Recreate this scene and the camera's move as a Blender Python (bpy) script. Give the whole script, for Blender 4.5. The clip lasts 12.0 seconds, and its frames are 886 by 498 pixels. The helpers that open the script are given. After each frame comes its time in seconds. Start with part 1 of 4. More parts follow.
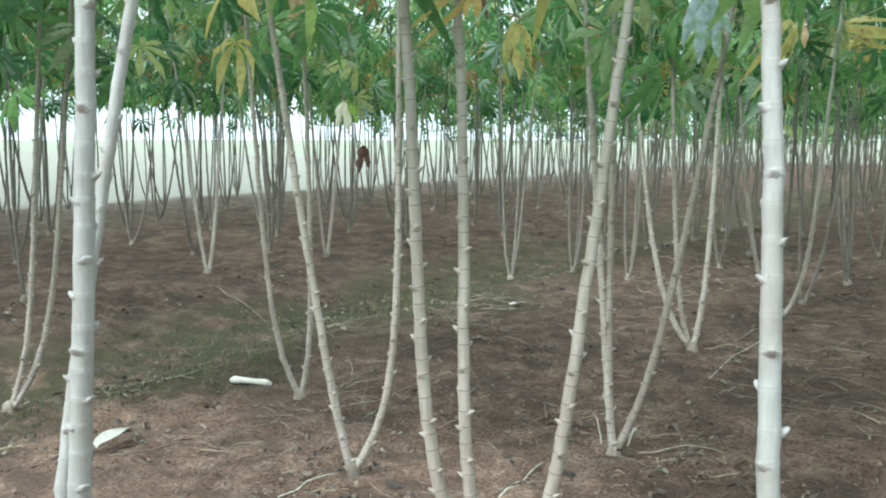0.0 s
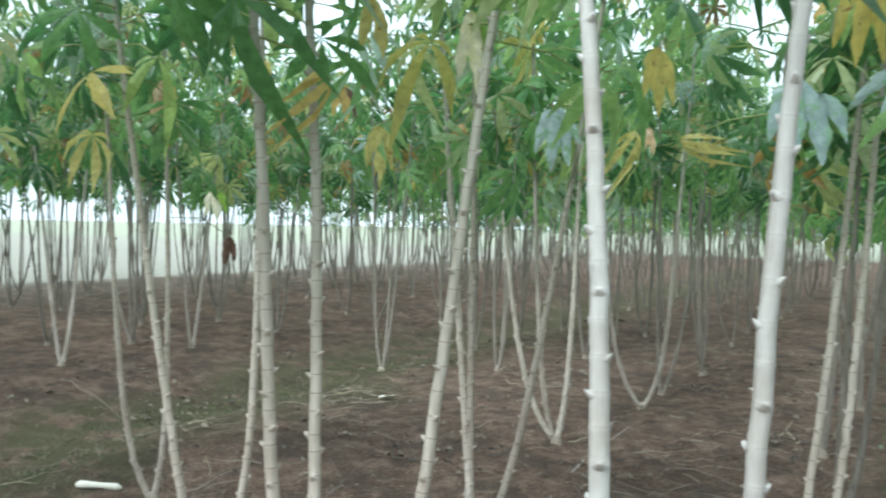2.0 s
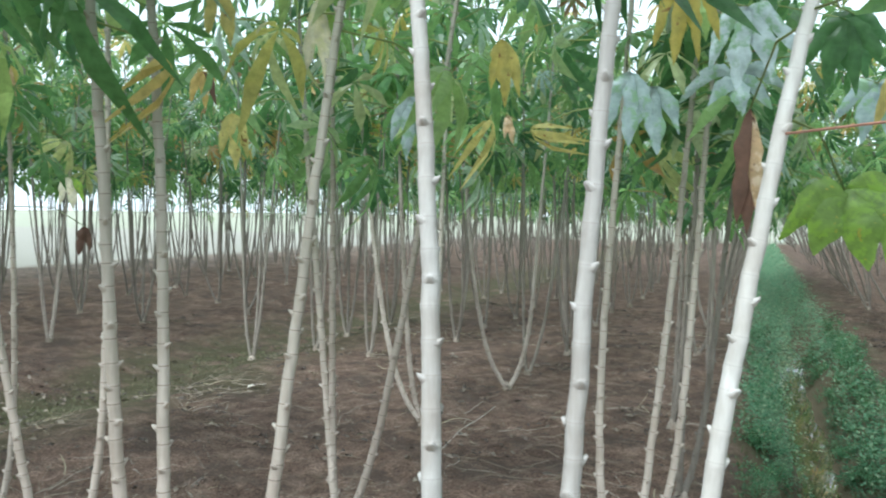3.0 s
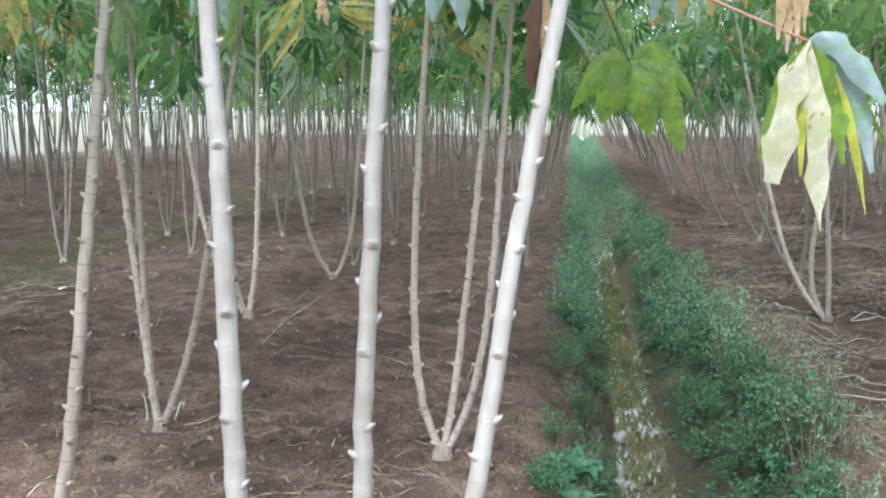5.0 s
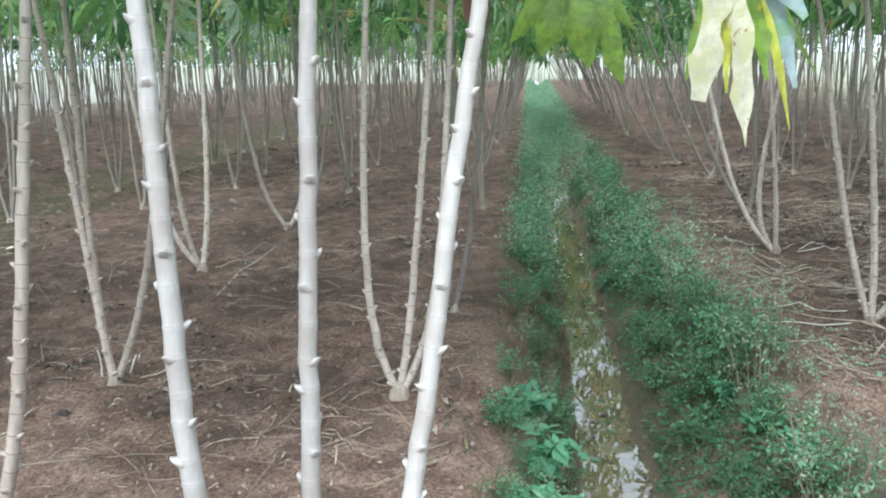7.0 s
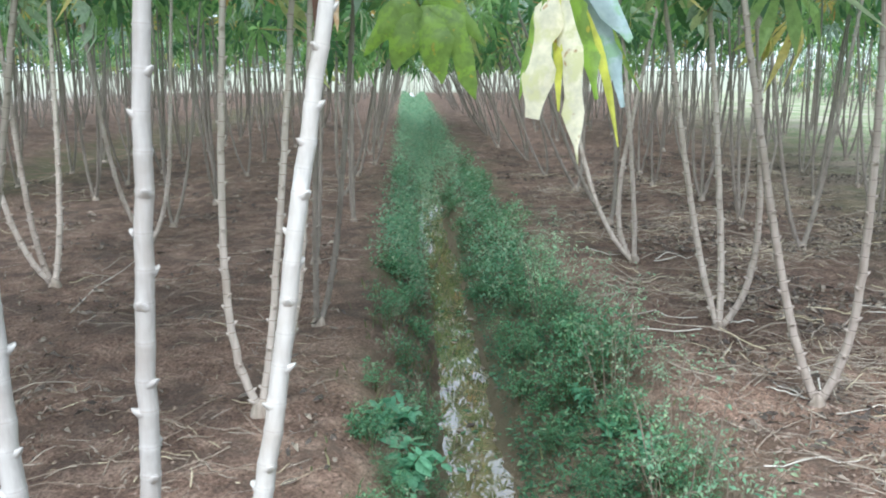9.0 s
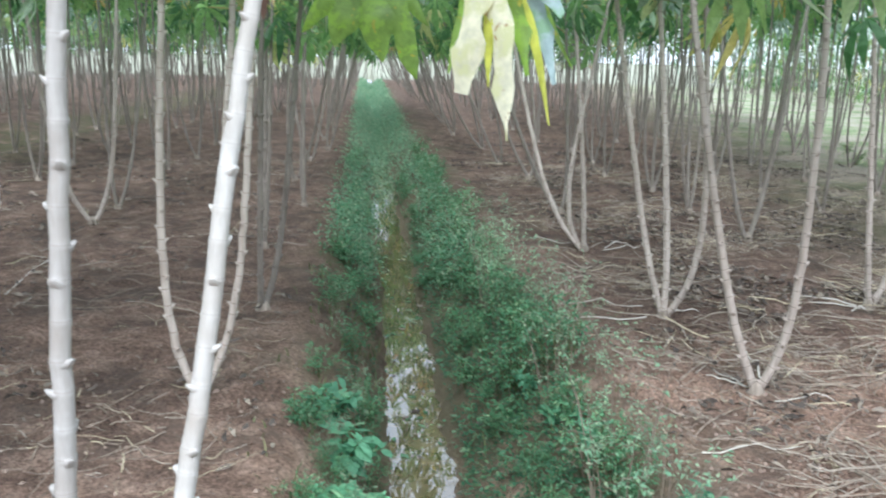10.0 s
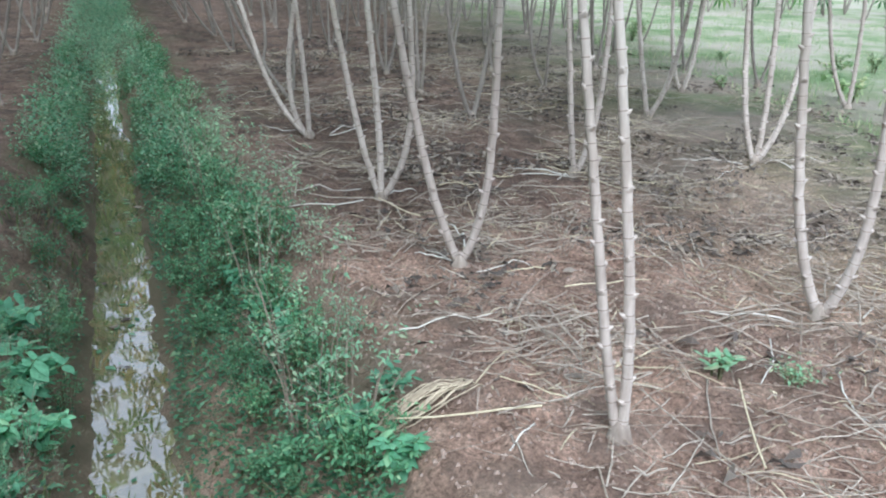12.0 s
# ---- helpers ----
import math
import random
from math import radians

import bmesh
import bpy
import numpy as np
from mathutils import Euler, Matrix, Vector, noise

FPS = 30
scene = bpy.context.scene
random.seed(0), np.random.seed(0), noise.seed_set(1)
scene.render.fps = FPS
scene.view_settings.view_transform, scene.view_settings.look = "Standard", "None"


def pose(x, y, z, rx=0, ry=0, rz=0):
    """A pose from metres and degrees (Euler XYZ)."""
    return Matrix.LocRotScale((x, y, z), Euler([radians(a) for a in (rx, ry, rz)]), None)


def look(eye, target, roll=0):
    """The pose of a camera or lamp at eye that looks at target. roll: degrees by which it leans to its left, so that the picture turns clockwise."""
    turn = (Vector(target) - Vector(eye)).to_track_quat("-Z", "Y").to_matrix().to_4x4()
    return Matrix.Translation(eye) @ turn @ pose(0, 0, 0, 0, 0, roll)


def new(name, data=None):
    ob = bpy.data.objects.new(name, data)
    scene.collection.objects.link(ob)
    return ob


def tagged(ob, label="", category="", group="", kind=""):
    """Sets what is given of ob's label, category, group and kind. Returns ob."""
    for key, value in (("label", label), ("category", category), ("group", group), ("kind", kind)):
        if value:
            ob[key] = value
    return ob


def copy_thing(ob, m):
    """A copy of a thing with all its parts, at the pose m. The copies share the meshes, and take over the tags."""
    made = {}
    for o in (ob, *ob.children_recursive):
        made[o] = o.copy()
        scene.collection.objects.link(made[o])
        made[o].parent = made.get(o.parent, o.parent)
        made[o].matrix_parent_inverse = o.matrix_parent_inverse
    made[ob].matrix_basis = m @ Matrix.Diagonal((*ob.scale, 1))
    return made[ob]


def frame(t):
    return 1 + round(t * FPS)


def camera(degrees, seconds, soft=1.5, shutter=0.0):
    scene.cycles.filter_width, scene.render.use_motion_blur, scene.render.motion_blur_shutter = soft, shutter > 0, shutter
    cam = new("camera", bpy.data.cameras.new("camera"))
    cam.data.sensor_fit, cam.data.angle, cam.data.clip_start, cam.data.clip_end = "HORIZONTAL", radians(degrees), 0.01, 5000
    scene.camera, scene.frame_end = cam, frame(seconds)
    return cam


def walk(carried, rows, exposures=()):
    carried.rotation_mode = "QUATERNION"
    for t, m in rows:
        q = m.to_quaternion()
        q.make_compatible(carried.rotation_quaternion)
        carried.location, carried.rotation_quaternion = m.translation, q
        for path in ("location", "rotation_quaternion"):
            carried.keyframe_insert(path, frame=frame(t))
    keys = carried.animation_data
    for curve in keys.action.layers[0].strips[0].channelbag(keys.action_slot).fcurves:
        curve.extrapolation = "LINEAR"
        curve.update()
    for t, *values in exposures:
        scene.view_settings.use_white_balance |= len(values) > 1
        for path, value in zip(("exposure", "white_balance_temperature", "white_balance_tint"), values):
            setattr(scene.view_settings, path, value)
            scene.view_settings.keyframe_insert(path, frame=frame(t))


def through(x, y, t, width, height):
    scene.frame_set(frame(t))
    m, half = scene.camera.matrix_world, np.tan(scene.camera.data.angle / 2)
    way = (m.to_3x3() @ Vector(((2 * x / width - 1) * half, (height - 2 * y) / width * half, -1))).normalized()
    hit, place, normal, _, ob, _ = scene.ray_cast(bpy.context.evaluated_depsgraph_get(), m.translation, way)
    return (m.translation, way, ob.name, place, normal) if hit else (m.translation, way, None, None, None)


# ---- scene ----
cam = camera(54.2, 12.0, soft=2.0, shutter=0.4)
PATH = [
    (0, (1.443, 0.856, 1.167), (1.264, 2.832, 0.915), 0.1),
    (0.5, (1.447, 0.862, 1.172), (1.319, 2.843, 0.931), 0.5),
    (1, (1.45, 0.855, 1.191), (1.349, 2.847, 1.046), 0.8),
    (1.5, (1.466, 0.843, 1.207), (1.412, 2.841, 1.136), 0.4),
    (2, (1.504, 0.848, 1.213), (1.601, 2.845, 1.162), 1.2),
    (2.5, (1.537, 0.845, 1.216), (1.817, 2.824, 1.163), 1.3),
    (2.7, (1.559, 0.827, 1.223), (1.88, 2.8, 1.158), 1.1),
    (4.3, (1.591, 0.782, 1.195), (2.273, 2.655, 1.027), 0.6),
    (4.5, (1.62, 0.785, 1.188), (2.353, 2.634, 0.982), 0.7),
    (5, (1.63, 0.778, 1.171), (2.367, 2.61, 0.858), 0.2),
    (5.5, (1.638, 0.775, 1.152), (2.379, 2.593, 0.769), -0.1),
    (6, (1.65, 0.773, 1.141), (2.463, 2.552, 0.723), 0.1),
    (6.5, (1.658, 0.758, 1.138), (2.491, 2.524, 0.705), -0.9),
    (7, (1.657, 0.757, 1.143), (2.469, 2.534, 0.715), -1.3),
    (7.5, (1.664, 0.752, 1.15), (2.52, 2.51, 0.729), -1.1),
    (7.7, (1.675, 0.754, 1.149), (2.592, 2.481, 0.732), -0.6),
    (9.5, (1.72, 0.738, 1.145), (2.803, 2.369, 0.736), 0.4),
    (10, (1.753, 0.741, 1.128), (2.895, 2.325, 0.697), 1.4),
    (10.5, (1.812, 0.697, 1.119), (3.078, 2.163, 0.625), 2.0),
    (11, (1.91, 0.665, 1.11), (3.325, 1.976, 0.585), 1.8),
    (11.5, (1.971, 0.663, 1.09), (3.444, 1.873, 0.484), 1.7),
    (12, (2.006, 0.656, 1.086), (3.486, 1.827, 0.426), 1.4),
]
walk(cam, [(t, look(eye, target, roll)) for t, eye, target, roll in PATH], [(0.0, 0.25, 5620, -4), (2.5, 0.21, 5660, -1), (5.0, 0.31, 5700, 9), (7.0, 0.36, 5620, 7), (9.5, 0.37, 5600, 8), (10.5, 0.37, 5550, 9), (12.0, 0.25, 5360, 9)])

# ---- world and sun: bright hazy sky over the open headland, shade under the leaves ----
SUN_EL, SUN_AZ = radians(49), radians(224)
world = bpy.data.worlds.new("hazy_sky")
scene.world = world
world.use_nodes = True
wn, wl = world.node_tree.nodes, world.node_tree.links
sky = wn.new("ShaderNodeTexSky")
sky.sky_type, sky.sun_disc = "NISHITA", False
sky.sun_elevation, sky.sun_rotation = SUN_EL, SUN_AZ
sky.air_density, sky.dust_density, sky.ozone_density = 1.0, 4.0, 1.0
hazy = wn.new("ShaderNodeMix")
hazy.data_type = "RGBA"
hazy.inputs["Factor"].default_value = 0.75
hazy.inputs["B"].default_value = (14.0, 14.6, 15.0, 1)
wl.new(sky.outputs["Color"], hazy.inputs["A"])
wl.new(hazy.outputs["Result"], wn["Background"].inputs["Color"])
wn["Background"].inputs["Strength"].default_value = 0.12
sun = new("sun", bpy.data.lights.new("sun", "SUN"))
sun.data.energy, sun.data.angle, sun.data.color = 3.4, radians(22), (1.0, 0.97, 0.93)
sun.matrix_world = look((0, 0, 0), (-math.sin(SUN_AZ) * math.cos(SUN_EL), -math.cos(SUN_AZ) * math.cos(SUN_EL), -math.sin(SUN_EL)))

# ---- the field's own axes: s runs along the ditch, q across it ----
US, UQ = Vector((0.5075, 0.8616)), Vector((0.8616, -0.5075))


def xy(s, q):
    return US.x * s + UQ.x * q, US.y * s + UQ.y * q


def sq(x, y):
    return US.x * x + US.y * y, UQ.x * x + UQ.y * y


# ---- materials ----
def shader(name):
    m = bpy.data.materials.new(name)
    m.use_nodes = True
    return m, m.node_tree.nodes, m.node_tree.links, m.node_tree.nodes["Principled BSDF"]


def ramp(nodes, stops, interpolation="LINEAR"):
    r = nodes.new("ShaderNodeValToRGB")
    r.color_ramp.interpolation = interpolation
    while len(r.color_ramp.elements) < len(stops):
        r.color_ramp.elements.new(0.5)
    for e, (p, c) in zip(r.color_ramp.elements, stops):
        e.position, e.color = p, (*c, 1)
    return r


def noise_tex(nodes, links, scale, detail=4.0, rough=0.55, vec=None):
    n = nodes.new("ShaderNodeTexNoise")
    n.inputs["Scale"].default_value, n.inputs["Detail"].default_value, n.inputs["Roughness"].default_value = scale, detail, rough
    if vec:
        links.new(vec, n.inputs["Vector"])
    return n


def mixed(nodes, links, fac, a, b, mode="MIX"):
    x = nodes.new("ShaderNodeMix")
    x.data_type, x.blend_type = "RGBA", mode
    for socket, v in (("Factor", fac), ("A", a), ("B", b)):
        if isinstance(v, bpy.types.NodeSocket):
            links.new(v, x.inputs[socket])
        elif socket == "Factor":
            x.inputs[socket].default_value = v
        else:
            x.inputs[socket].default_value = (*v, 1)
    return x.outputs["Result"]


def bumped(nodes, links, shade, height, strength, distance):
    b = nodes.new("ShaderNodeBump")
    b.inputs["Strength"].default_value, b.inputs["Distance"].default_value = strength, distance
    links.new(height, b.inputs["Height"])
    links.new(b.outputs["Normal"], shade.inputs["Normal"])


def soil_material():
    m, n, l, p = shader("soil")
    pos = n.new("ShaderNodeNewGeometry").outputs["Position"]
    fine, mid, big = noise_tex(n, l, 75, 8, 0.78, pos), noise_tex(n, l, 7, 5, 0.6, pos), noise_tex(n, l, 1.1, 4, 0.55, pos)
    c1 = ramp(n, [(0.38, (0.13, 0.090, 0.071)), (0.5, (0.23, 0.163, 0.129)), (0.64, (0.385, 0.295, 0.24))])
    l.new(mid.outputs["Fac"], c1.inputs["Fac"])
    c2 = ramp(n, [(0.35, (0.14, 0.10, 0.079)), (0.65, (0.28, 0.196, 0.152))])
    l.new(big.outputs["Fac"], c2.inputs["Fac"])
    col = mixed(n, l, 0.45, c1.outputs["Color"], c2.outputs["Color"])
    grain = ramp(n, [(0.38, (0.38, 0.37, 0.36)), (0.52, (1.05, 1.04, 1.03)), (0.66, (1.75, 1.73, 1.70))])
    l.new(fine.outputs["Fac"], grain.inputs["Fac"])
    col = mixed(n, l, 1.0, col, grain.outputs["Color"], "MULTIPLY")
    rot = noise_tex(n, l, 2.6, 6, 0.7, pos)
    rr = ramp(n, [(0.48, (0, 0, 0)), (0.62, (0.75, 0.75, 0.75))])
    l.new(rot.outputs["Fac"], rr.inputs["Fac"])
    col = mixed(n, l, rr.outputs["Color"], col, (0.105, 0.082, 0.068))
    # across the rows: moss in the furrow and ditch, pale stubble and grass past the field's edges; the paling inside
    # the edges stands for light from outside
    dot = n.new("ShaderNodeVectorMath")
    dot.operation = "DOT_PRODUCT"
    dot.inputs[1].default_value = (UQ.x, UQ.y, 0)
    l.new(pos, dot.inputs[0])
    q = n.new("ShaderNodeMath")
    q.operation = "MULTIPLY_ADD"
    q.inputs[1].default_value, q.inputs[2].default_value = 1.6, -0.8
    l.new(big.outputs["Fac"], q.inputs[0])
    qq = n.new("ShaderNodeMath")
    l.new(q.outputs[0], qq.inputs[0])
    l.new(dot.outputs["Value"], qq.inputs[1])

    def band(stops):
        mr = n.new("ShaderNodeMapRange")
        mr.inputs["From Min"].default_value, mr.inputs["From Max"].default_value = -40, 40
        l.new(qq.outputs[0], mr.inputs["Value"])
        r = ramp(n, [((v + 40) / 80, (c, c, c)) for v, c in stops])
        l.new(mr.outputs["Result"], r.inputs["Fac"])
        return r.outputs["Color"]

    # dry: nearness to the open edge, where light is painted into the soil
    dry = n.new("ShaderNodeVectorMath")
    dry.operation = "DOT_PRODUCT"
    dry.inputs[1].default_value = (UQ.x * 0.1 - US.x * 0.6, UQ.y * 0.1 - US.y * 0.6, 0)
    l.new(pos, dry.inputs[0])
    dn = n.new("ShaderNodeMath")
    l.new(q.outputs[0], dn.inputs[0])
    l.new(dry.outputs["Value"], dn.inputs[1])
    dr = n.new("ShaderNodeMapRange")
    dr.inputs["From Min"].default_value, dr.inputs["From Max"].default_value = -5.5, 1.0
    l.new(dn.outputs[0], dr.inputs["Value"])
    # multiplier that brightens the soil near the edge and darkens it deeper in
    edge_light = ramp(n, [(0.0, (0.92, 0.88, 0.85)), (0.284, (0.94, 0.90, 0.87)), (0.42, (1.08, 1.02, 0.98)), (0.487, (1.72, 1.61, 1.52)), (0.54, (1.9, 1.78, 1.68)), (0.62, (2.3, 2.17, 2.05)), (0.70, (2.6, 2.45, 2.3)), (0.82, (1.8, 1.7, 1.6)), (1.0, (1.4, 1.33, 1.27))])
    l.new(dr.outputs["Result"], edge_light.inputs["Fac"])
    col = mixed(n, l, 1.0, col, edge_light.outputs["Color"], "MULTIPLY")
    moss = noise_tex(n, l, 3.2, 5, 0.6, pos)
    mossy = ramp(n, [(0.36, (0, 0, 0)), (0.50, (1, 1, 1))])
    l.new(moss.outputs["Fac"], mossy.inputs["Fac"])
    f1 = mixed(n, l, 1.0, band([(-4.3, 0), (-3.7, 0.78), (-2.9, 0.78), (-2.2, 0), (39, 0)]), mossy.outputs["Color"], "MULTIPLY")
    col = mixed(n, l, f1, col, (0.085, 0.088, 0.042))
    f2 = ramp(n, [(0.3, (0.45, 0.45, 0.45)), (0.55, (1, 1, 1))])
    l.new(moss.outputs["Fac"], f2.inputs["Fac"])
    f2 = mixed(n, l, 1.0, band([(0.9, 0), (1.15, 0.8), (1.4, 1), (1.75, 0.9), (2.0, 0)]), f2.outputs["Color"], "MULTIPLY")
    col = mixed(n, l, f2, col, (0.20, 0.172, 0.108))
    # pale headland; its fade into the rows paints in light from the open side
    col = mixed(n, l, band([(-13.6, 1), (-12.3, 0.3), (-11.0, 0.16), (-8.0, 0), (39, 0)]), col, (0.36, 0.345, 0.29))
    patch = noise_tex(n, l, 0.9, 6, 0.62, pos)
    g = ramp(n, [(0.34, (0.17, 0.26, 0.11)), (0.46, (0.30, 0.35, 0.20)), (0.55, (0.42, 0.40, 0.30)), (0.68, (0.50, 0.43, 0.35))])
    l.new(patch.outputs["Fac"], g.inputs["Fac"])
    edge = n.new("ShaderNodeVectorMath")
    edge.operation = "DOT_PRODUCT"
    edge.inputs[1].default_value = (UQ.x - 0.2 * US.x, UQ.y - 0.2 * US.y, 0)
    l.new(pos, edge.inputs[0])
    ee = n.new("ShaderNodeMath")
    l.new(q.outputs[0], ee.inputs[0])
    l.new(edge.outputs["Value"], ee.inputs[1])
    # begins inside the field: the pale mix there paints in sunlight on soil
    er = n.new("ShaderNodeMapRange")
    er.inputs["From Min"].default_value, er.inputs["From Max"].default_value = 2.4, 6.4
    l.new(ee.outputs[0], er.inputs["Value"])
    col = mixed(n, l, er.outputs["Result"], col, g.outputs["Color"])
    end = n.new("ShaderNodeVectorMath")
    end.operation = "DOT_PRODUCT"
    end.inputs[1].default_value = (US.x, US.y, 0)
    l.new(pos, end.inputs[0])
    open_land = n.new("ShaderNodeMapRange")
    open_land.inputs["From Min"].default_value, open_land.inputs["From Max"].default_value = 44, 49
    l.new(end.outputs["Value"], open_land.inputs["Value"])
    col = mixed(n, l, open_land.outputs["Result"], col, (0.36, 0.37, 0.28))
    l.new(col, p.inputs["Base Color"])
    p.inputs["Roughness"].default_value = 0.95
    p.inputs["Specular IOR Level"].default_value = 0.2
    h = n.new("ShaderNodeMath")
    l.new(fine.outputs["Fac"], h.inputs[0])
    l.new(mid.outputs["Fac"], h.inputs[1])
    bumped(n, l, p, h.outputs[0], 1.0, 0.035)
    return m


def bark_material(name, light, dark, brown, rough=0.75, upper_tint=None):
    m, n, l, p = shader(name)
    tc = n.new("ShaderNodeTexCoord").outputs["Object"]
    streak = n.new("ShaderNodeMapping")
    streak.inputs["Scale"].default_value = (60, 60, 9)
    l.new(tc, streak.inputs["Vector"])
    a, b, c = noise_tex(n, l, 1.0, 5, 0.6, streak.outputs["Vector"]), noise_tex(n, l, 5, 4, 0.55, tc), noise_tex(n, l, 90, 3, 0.6, tc)
    r = ramp(n, [(0.3, dark), (0.62, light)])
    l.new(a.outputs["Fac"], r.inputs["Fac"])
    r2 = ramp(n, [(0.45, (0, 0, 0)), (0.72, (0.8, 0.8, 0.8))])
    l.new(b.outputs["Fac"], r2.inputs["Fac"])
    col = mixed(n, l, r2.outputs["Color"], r.outputs["Color"], brown)
    if upper_tint:
        # green-grey skin of younger wood higher up, with canopy shade darkened into it
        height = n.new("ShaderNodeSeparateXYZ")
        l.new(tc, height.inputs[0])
        upper_fac = n.new("ShaderNodeMapRange")
        upper_fac.inputs["From Min"].default_value, upper_fac.inputs["From Max"].default_value = 0.55, 1.7
        l.new(height.outputs["Z"], upper_fac.inputs["Value"])
        col = mixed(n, l, upper_fac.outputs["Result"], col, upper_tint)
    ob = n.new("ShaderNodeObjectInfo")
    v = ramp(n, [(0.0, (0.78, 0.76, 0.74)), (1.0, (1.1, 1.1, 1.08))])
    l.new(ob.outputs["Random"], v.inputs["Fac"])
    col = mixed(n, l, 1.0, col, v.outputs["Color"], "MULTIPLY")
    l.new(col, p.inputs["Base Color"])
    p.inputs["Roughness"].default_value = rough
    h = n.new("ShaderNodeMath")
    l.new(a.outputs["Fac"], h.inputs[0])
    l.new(c.outputs["Fac"], h.inputs[1])
    bumped(n, l, p, h.outputs[0], 0.35, 0.004)
    return m


def leaf_material(name, stops, per_island, through=0.58, rough=0.34, spots=None, blotch=None):
    m, n, l, p = shader(name)
    rnd = n.new("ShaderNodeNewGeometry").outputs["Random Per Island"] if per_island else n.new("ShaderNodeObjectInfo").outputs["Random"]
    r = ramp(n, stops)
    l.new(rnd, r.inputs["Fac"])
    pos = n.new("ShaderNodeNewGeometry").outputs["Position"]
    t = noise_tex(n, l, 38, 4, 0.6, pos)
    tone = ramp(n, [(0.3, (0.72, 0.74, 0.7)), (0.7, (1.22, 1.2, 1.15))])
    l.new(t.outputs["Fac"], tone.inputs["Fac"])
    col = mixed(n, l, 1.0, r.outputs["Color"], tone.outputs["Color"], "MULTIPLY")
    if per_island:
        ob = n.new("ShaderNodeObjectInfo")
        own = ramp(n, [(0.0, (0.78, 0.80, 0.82)), (0.5, (1, 1, 1)), (1.0, (1.2, 1.2, 1.15))])
        l.new(ob.outputs["Random"], own.inputs["Fac"])
        col = mixed(n, l, 1.0, col, own.outputs["Color"], "MULTIPLY")
    if blotch:
        bl = noise_tex(n, l, 26, 4, 0.65, pos)
        br = ramp(n, [(0.50, (0, 0, 0)), (0.60, (1, 1, 1))])
        l.new(bl.outputs["Fac"], br.inputs["Fac"])
        col = mixed(n, l, br.outputs["Color"], col, blotch)
    if spots:
        sp = noise_tex(n, l, 55, 2, 0.5, pos)
        sr = ramp(n, [(0.66, (0, 0, 0)), (0.72, (1, 1, 1))])
        l.new(sp.outputs["Fac"], sr.inputs["Fac"])
        col = mixed(n, l, sr.outputs["Color"], col, spots)
    l.new(col, p.inputs["Base Color"])
    p.inputs["Roughness"].default_value = rough
    tr = n.new("ShaderNodeBsdfTranslucent")
    l.new(mixed(n, l, 1.0, col, (1.3, 1.3, 1.25), "MULTIPLY"), tr.inputs["Color"])
    mx = n.new("ShaderNodeMixShader")
    mx.inputs[0].default_value = through
    l.new(p.outputs[0], mx.inputs[1])
    l.new(tr.outputs[0], mx.inputs[2])
    l.new(mx.outputs[0], n["Material Output"].inputs["Surface"])
    bumped(n, l, p, t.outputs["Fac"], 0.25, 0.004)
    return m


def water_material():
    m, n, l, p = shader("ditch_water")
    pos = n.new("ShaderNodeNewGeometry").outputs["Position"]
    a, b, c = noise_tex(n, l, 18, 2, 0.5, pos), noise_tex(n, l, 1.7, 5, 0.6, pos), noise_tex(n, l, 6.5, 5, 0.65, pos)
    r = ramp(n, [(0.32, (0.085, 0.066, 0.036)), (0.5, (0.135, 0.103, 0.062)), (0.60, (0.11, 0.095, 0.052)), (0.72, (0.08, 0.095, 0.05))])
    l.new(b.outputs["Fac"], r.inputs["Fac"])
    murk = ramp(n, [(0.35, (0.6, 0.6, 0.58)), (0.65, (1.25, 1.25, 1.2))])
    l.new(c.outputs["Fac"], murk.inputs["Fac"])
    l.new(mixed(n, l, 1.0, r.outputs["Color"], murk.outputs["Color"], "MULTIPLY"), p.inputs["Base Color"])
    p.inputs["Roughness"].default_value = 0.01
    p.inputs["IOR"].default_value = 2.3
    bumped(n, l, p, a.outputs["Fac"], 0.03, 0.004)
    return m


GREENS = [(0.0, (0.055, 0.135, 0.052)), (0.3, (0.115, 0.24, 0.086)), (0.55, (0.19, 0.33, 0.115)), (0.72, (0.30, 0.41, 0.145)), (0.84, (0.31, 0.41, 0.36)),
          (0.93, (0.40, 0.43, 0.14)), (0.975, (0.46, 0.40, 0.12)), (0.99, (0.45, 0.30, 0.11)), (1.0, (0.2, 0.12, 0.06))]
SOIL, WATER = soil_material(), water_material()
BARK = bark_material("cassava_bark", (0.52, 0.455, 0.40), (0.36, 0.305, 0.265), (0.29, 0.235, 0.19), upper_tint=(0.30, 0.30, 0.25))
# INNER is BARK darkened: the shade deep in the rows put into its colour
INNER = bark_material("bark_with_shade", (0.28, 0.245, 0.21), (0.17, 0.147, 0.125), (0.15, 0.123, 0.10), upper_tint=(0.16, 0.17, 0.13))
# whiter bark of the edge plants, lightened further for the light falling there
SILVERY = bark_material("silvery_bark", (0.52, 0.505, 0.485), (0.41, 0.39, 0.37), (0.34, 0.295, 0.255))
SCAR = bark_material("leaf_scar_bark", (0.24, 0.195, 0.16), (0.15, 0.12, 0.10), (0.18, 0.14, 0.115), 0.9)
PALE_SCAR = bark_material("pale_leaf_scar_bark", (0.47, 0.45, 0.43), (0.36, 0.34, 0.32), (0.31, 0.27, 0.24), 0.9)
CLOD = bark_material("soil_clod", (0.36, 0.27, 0.215), (0.20, 0.145, 0.115), (0.27, 0.2, 0.155), 0.95)
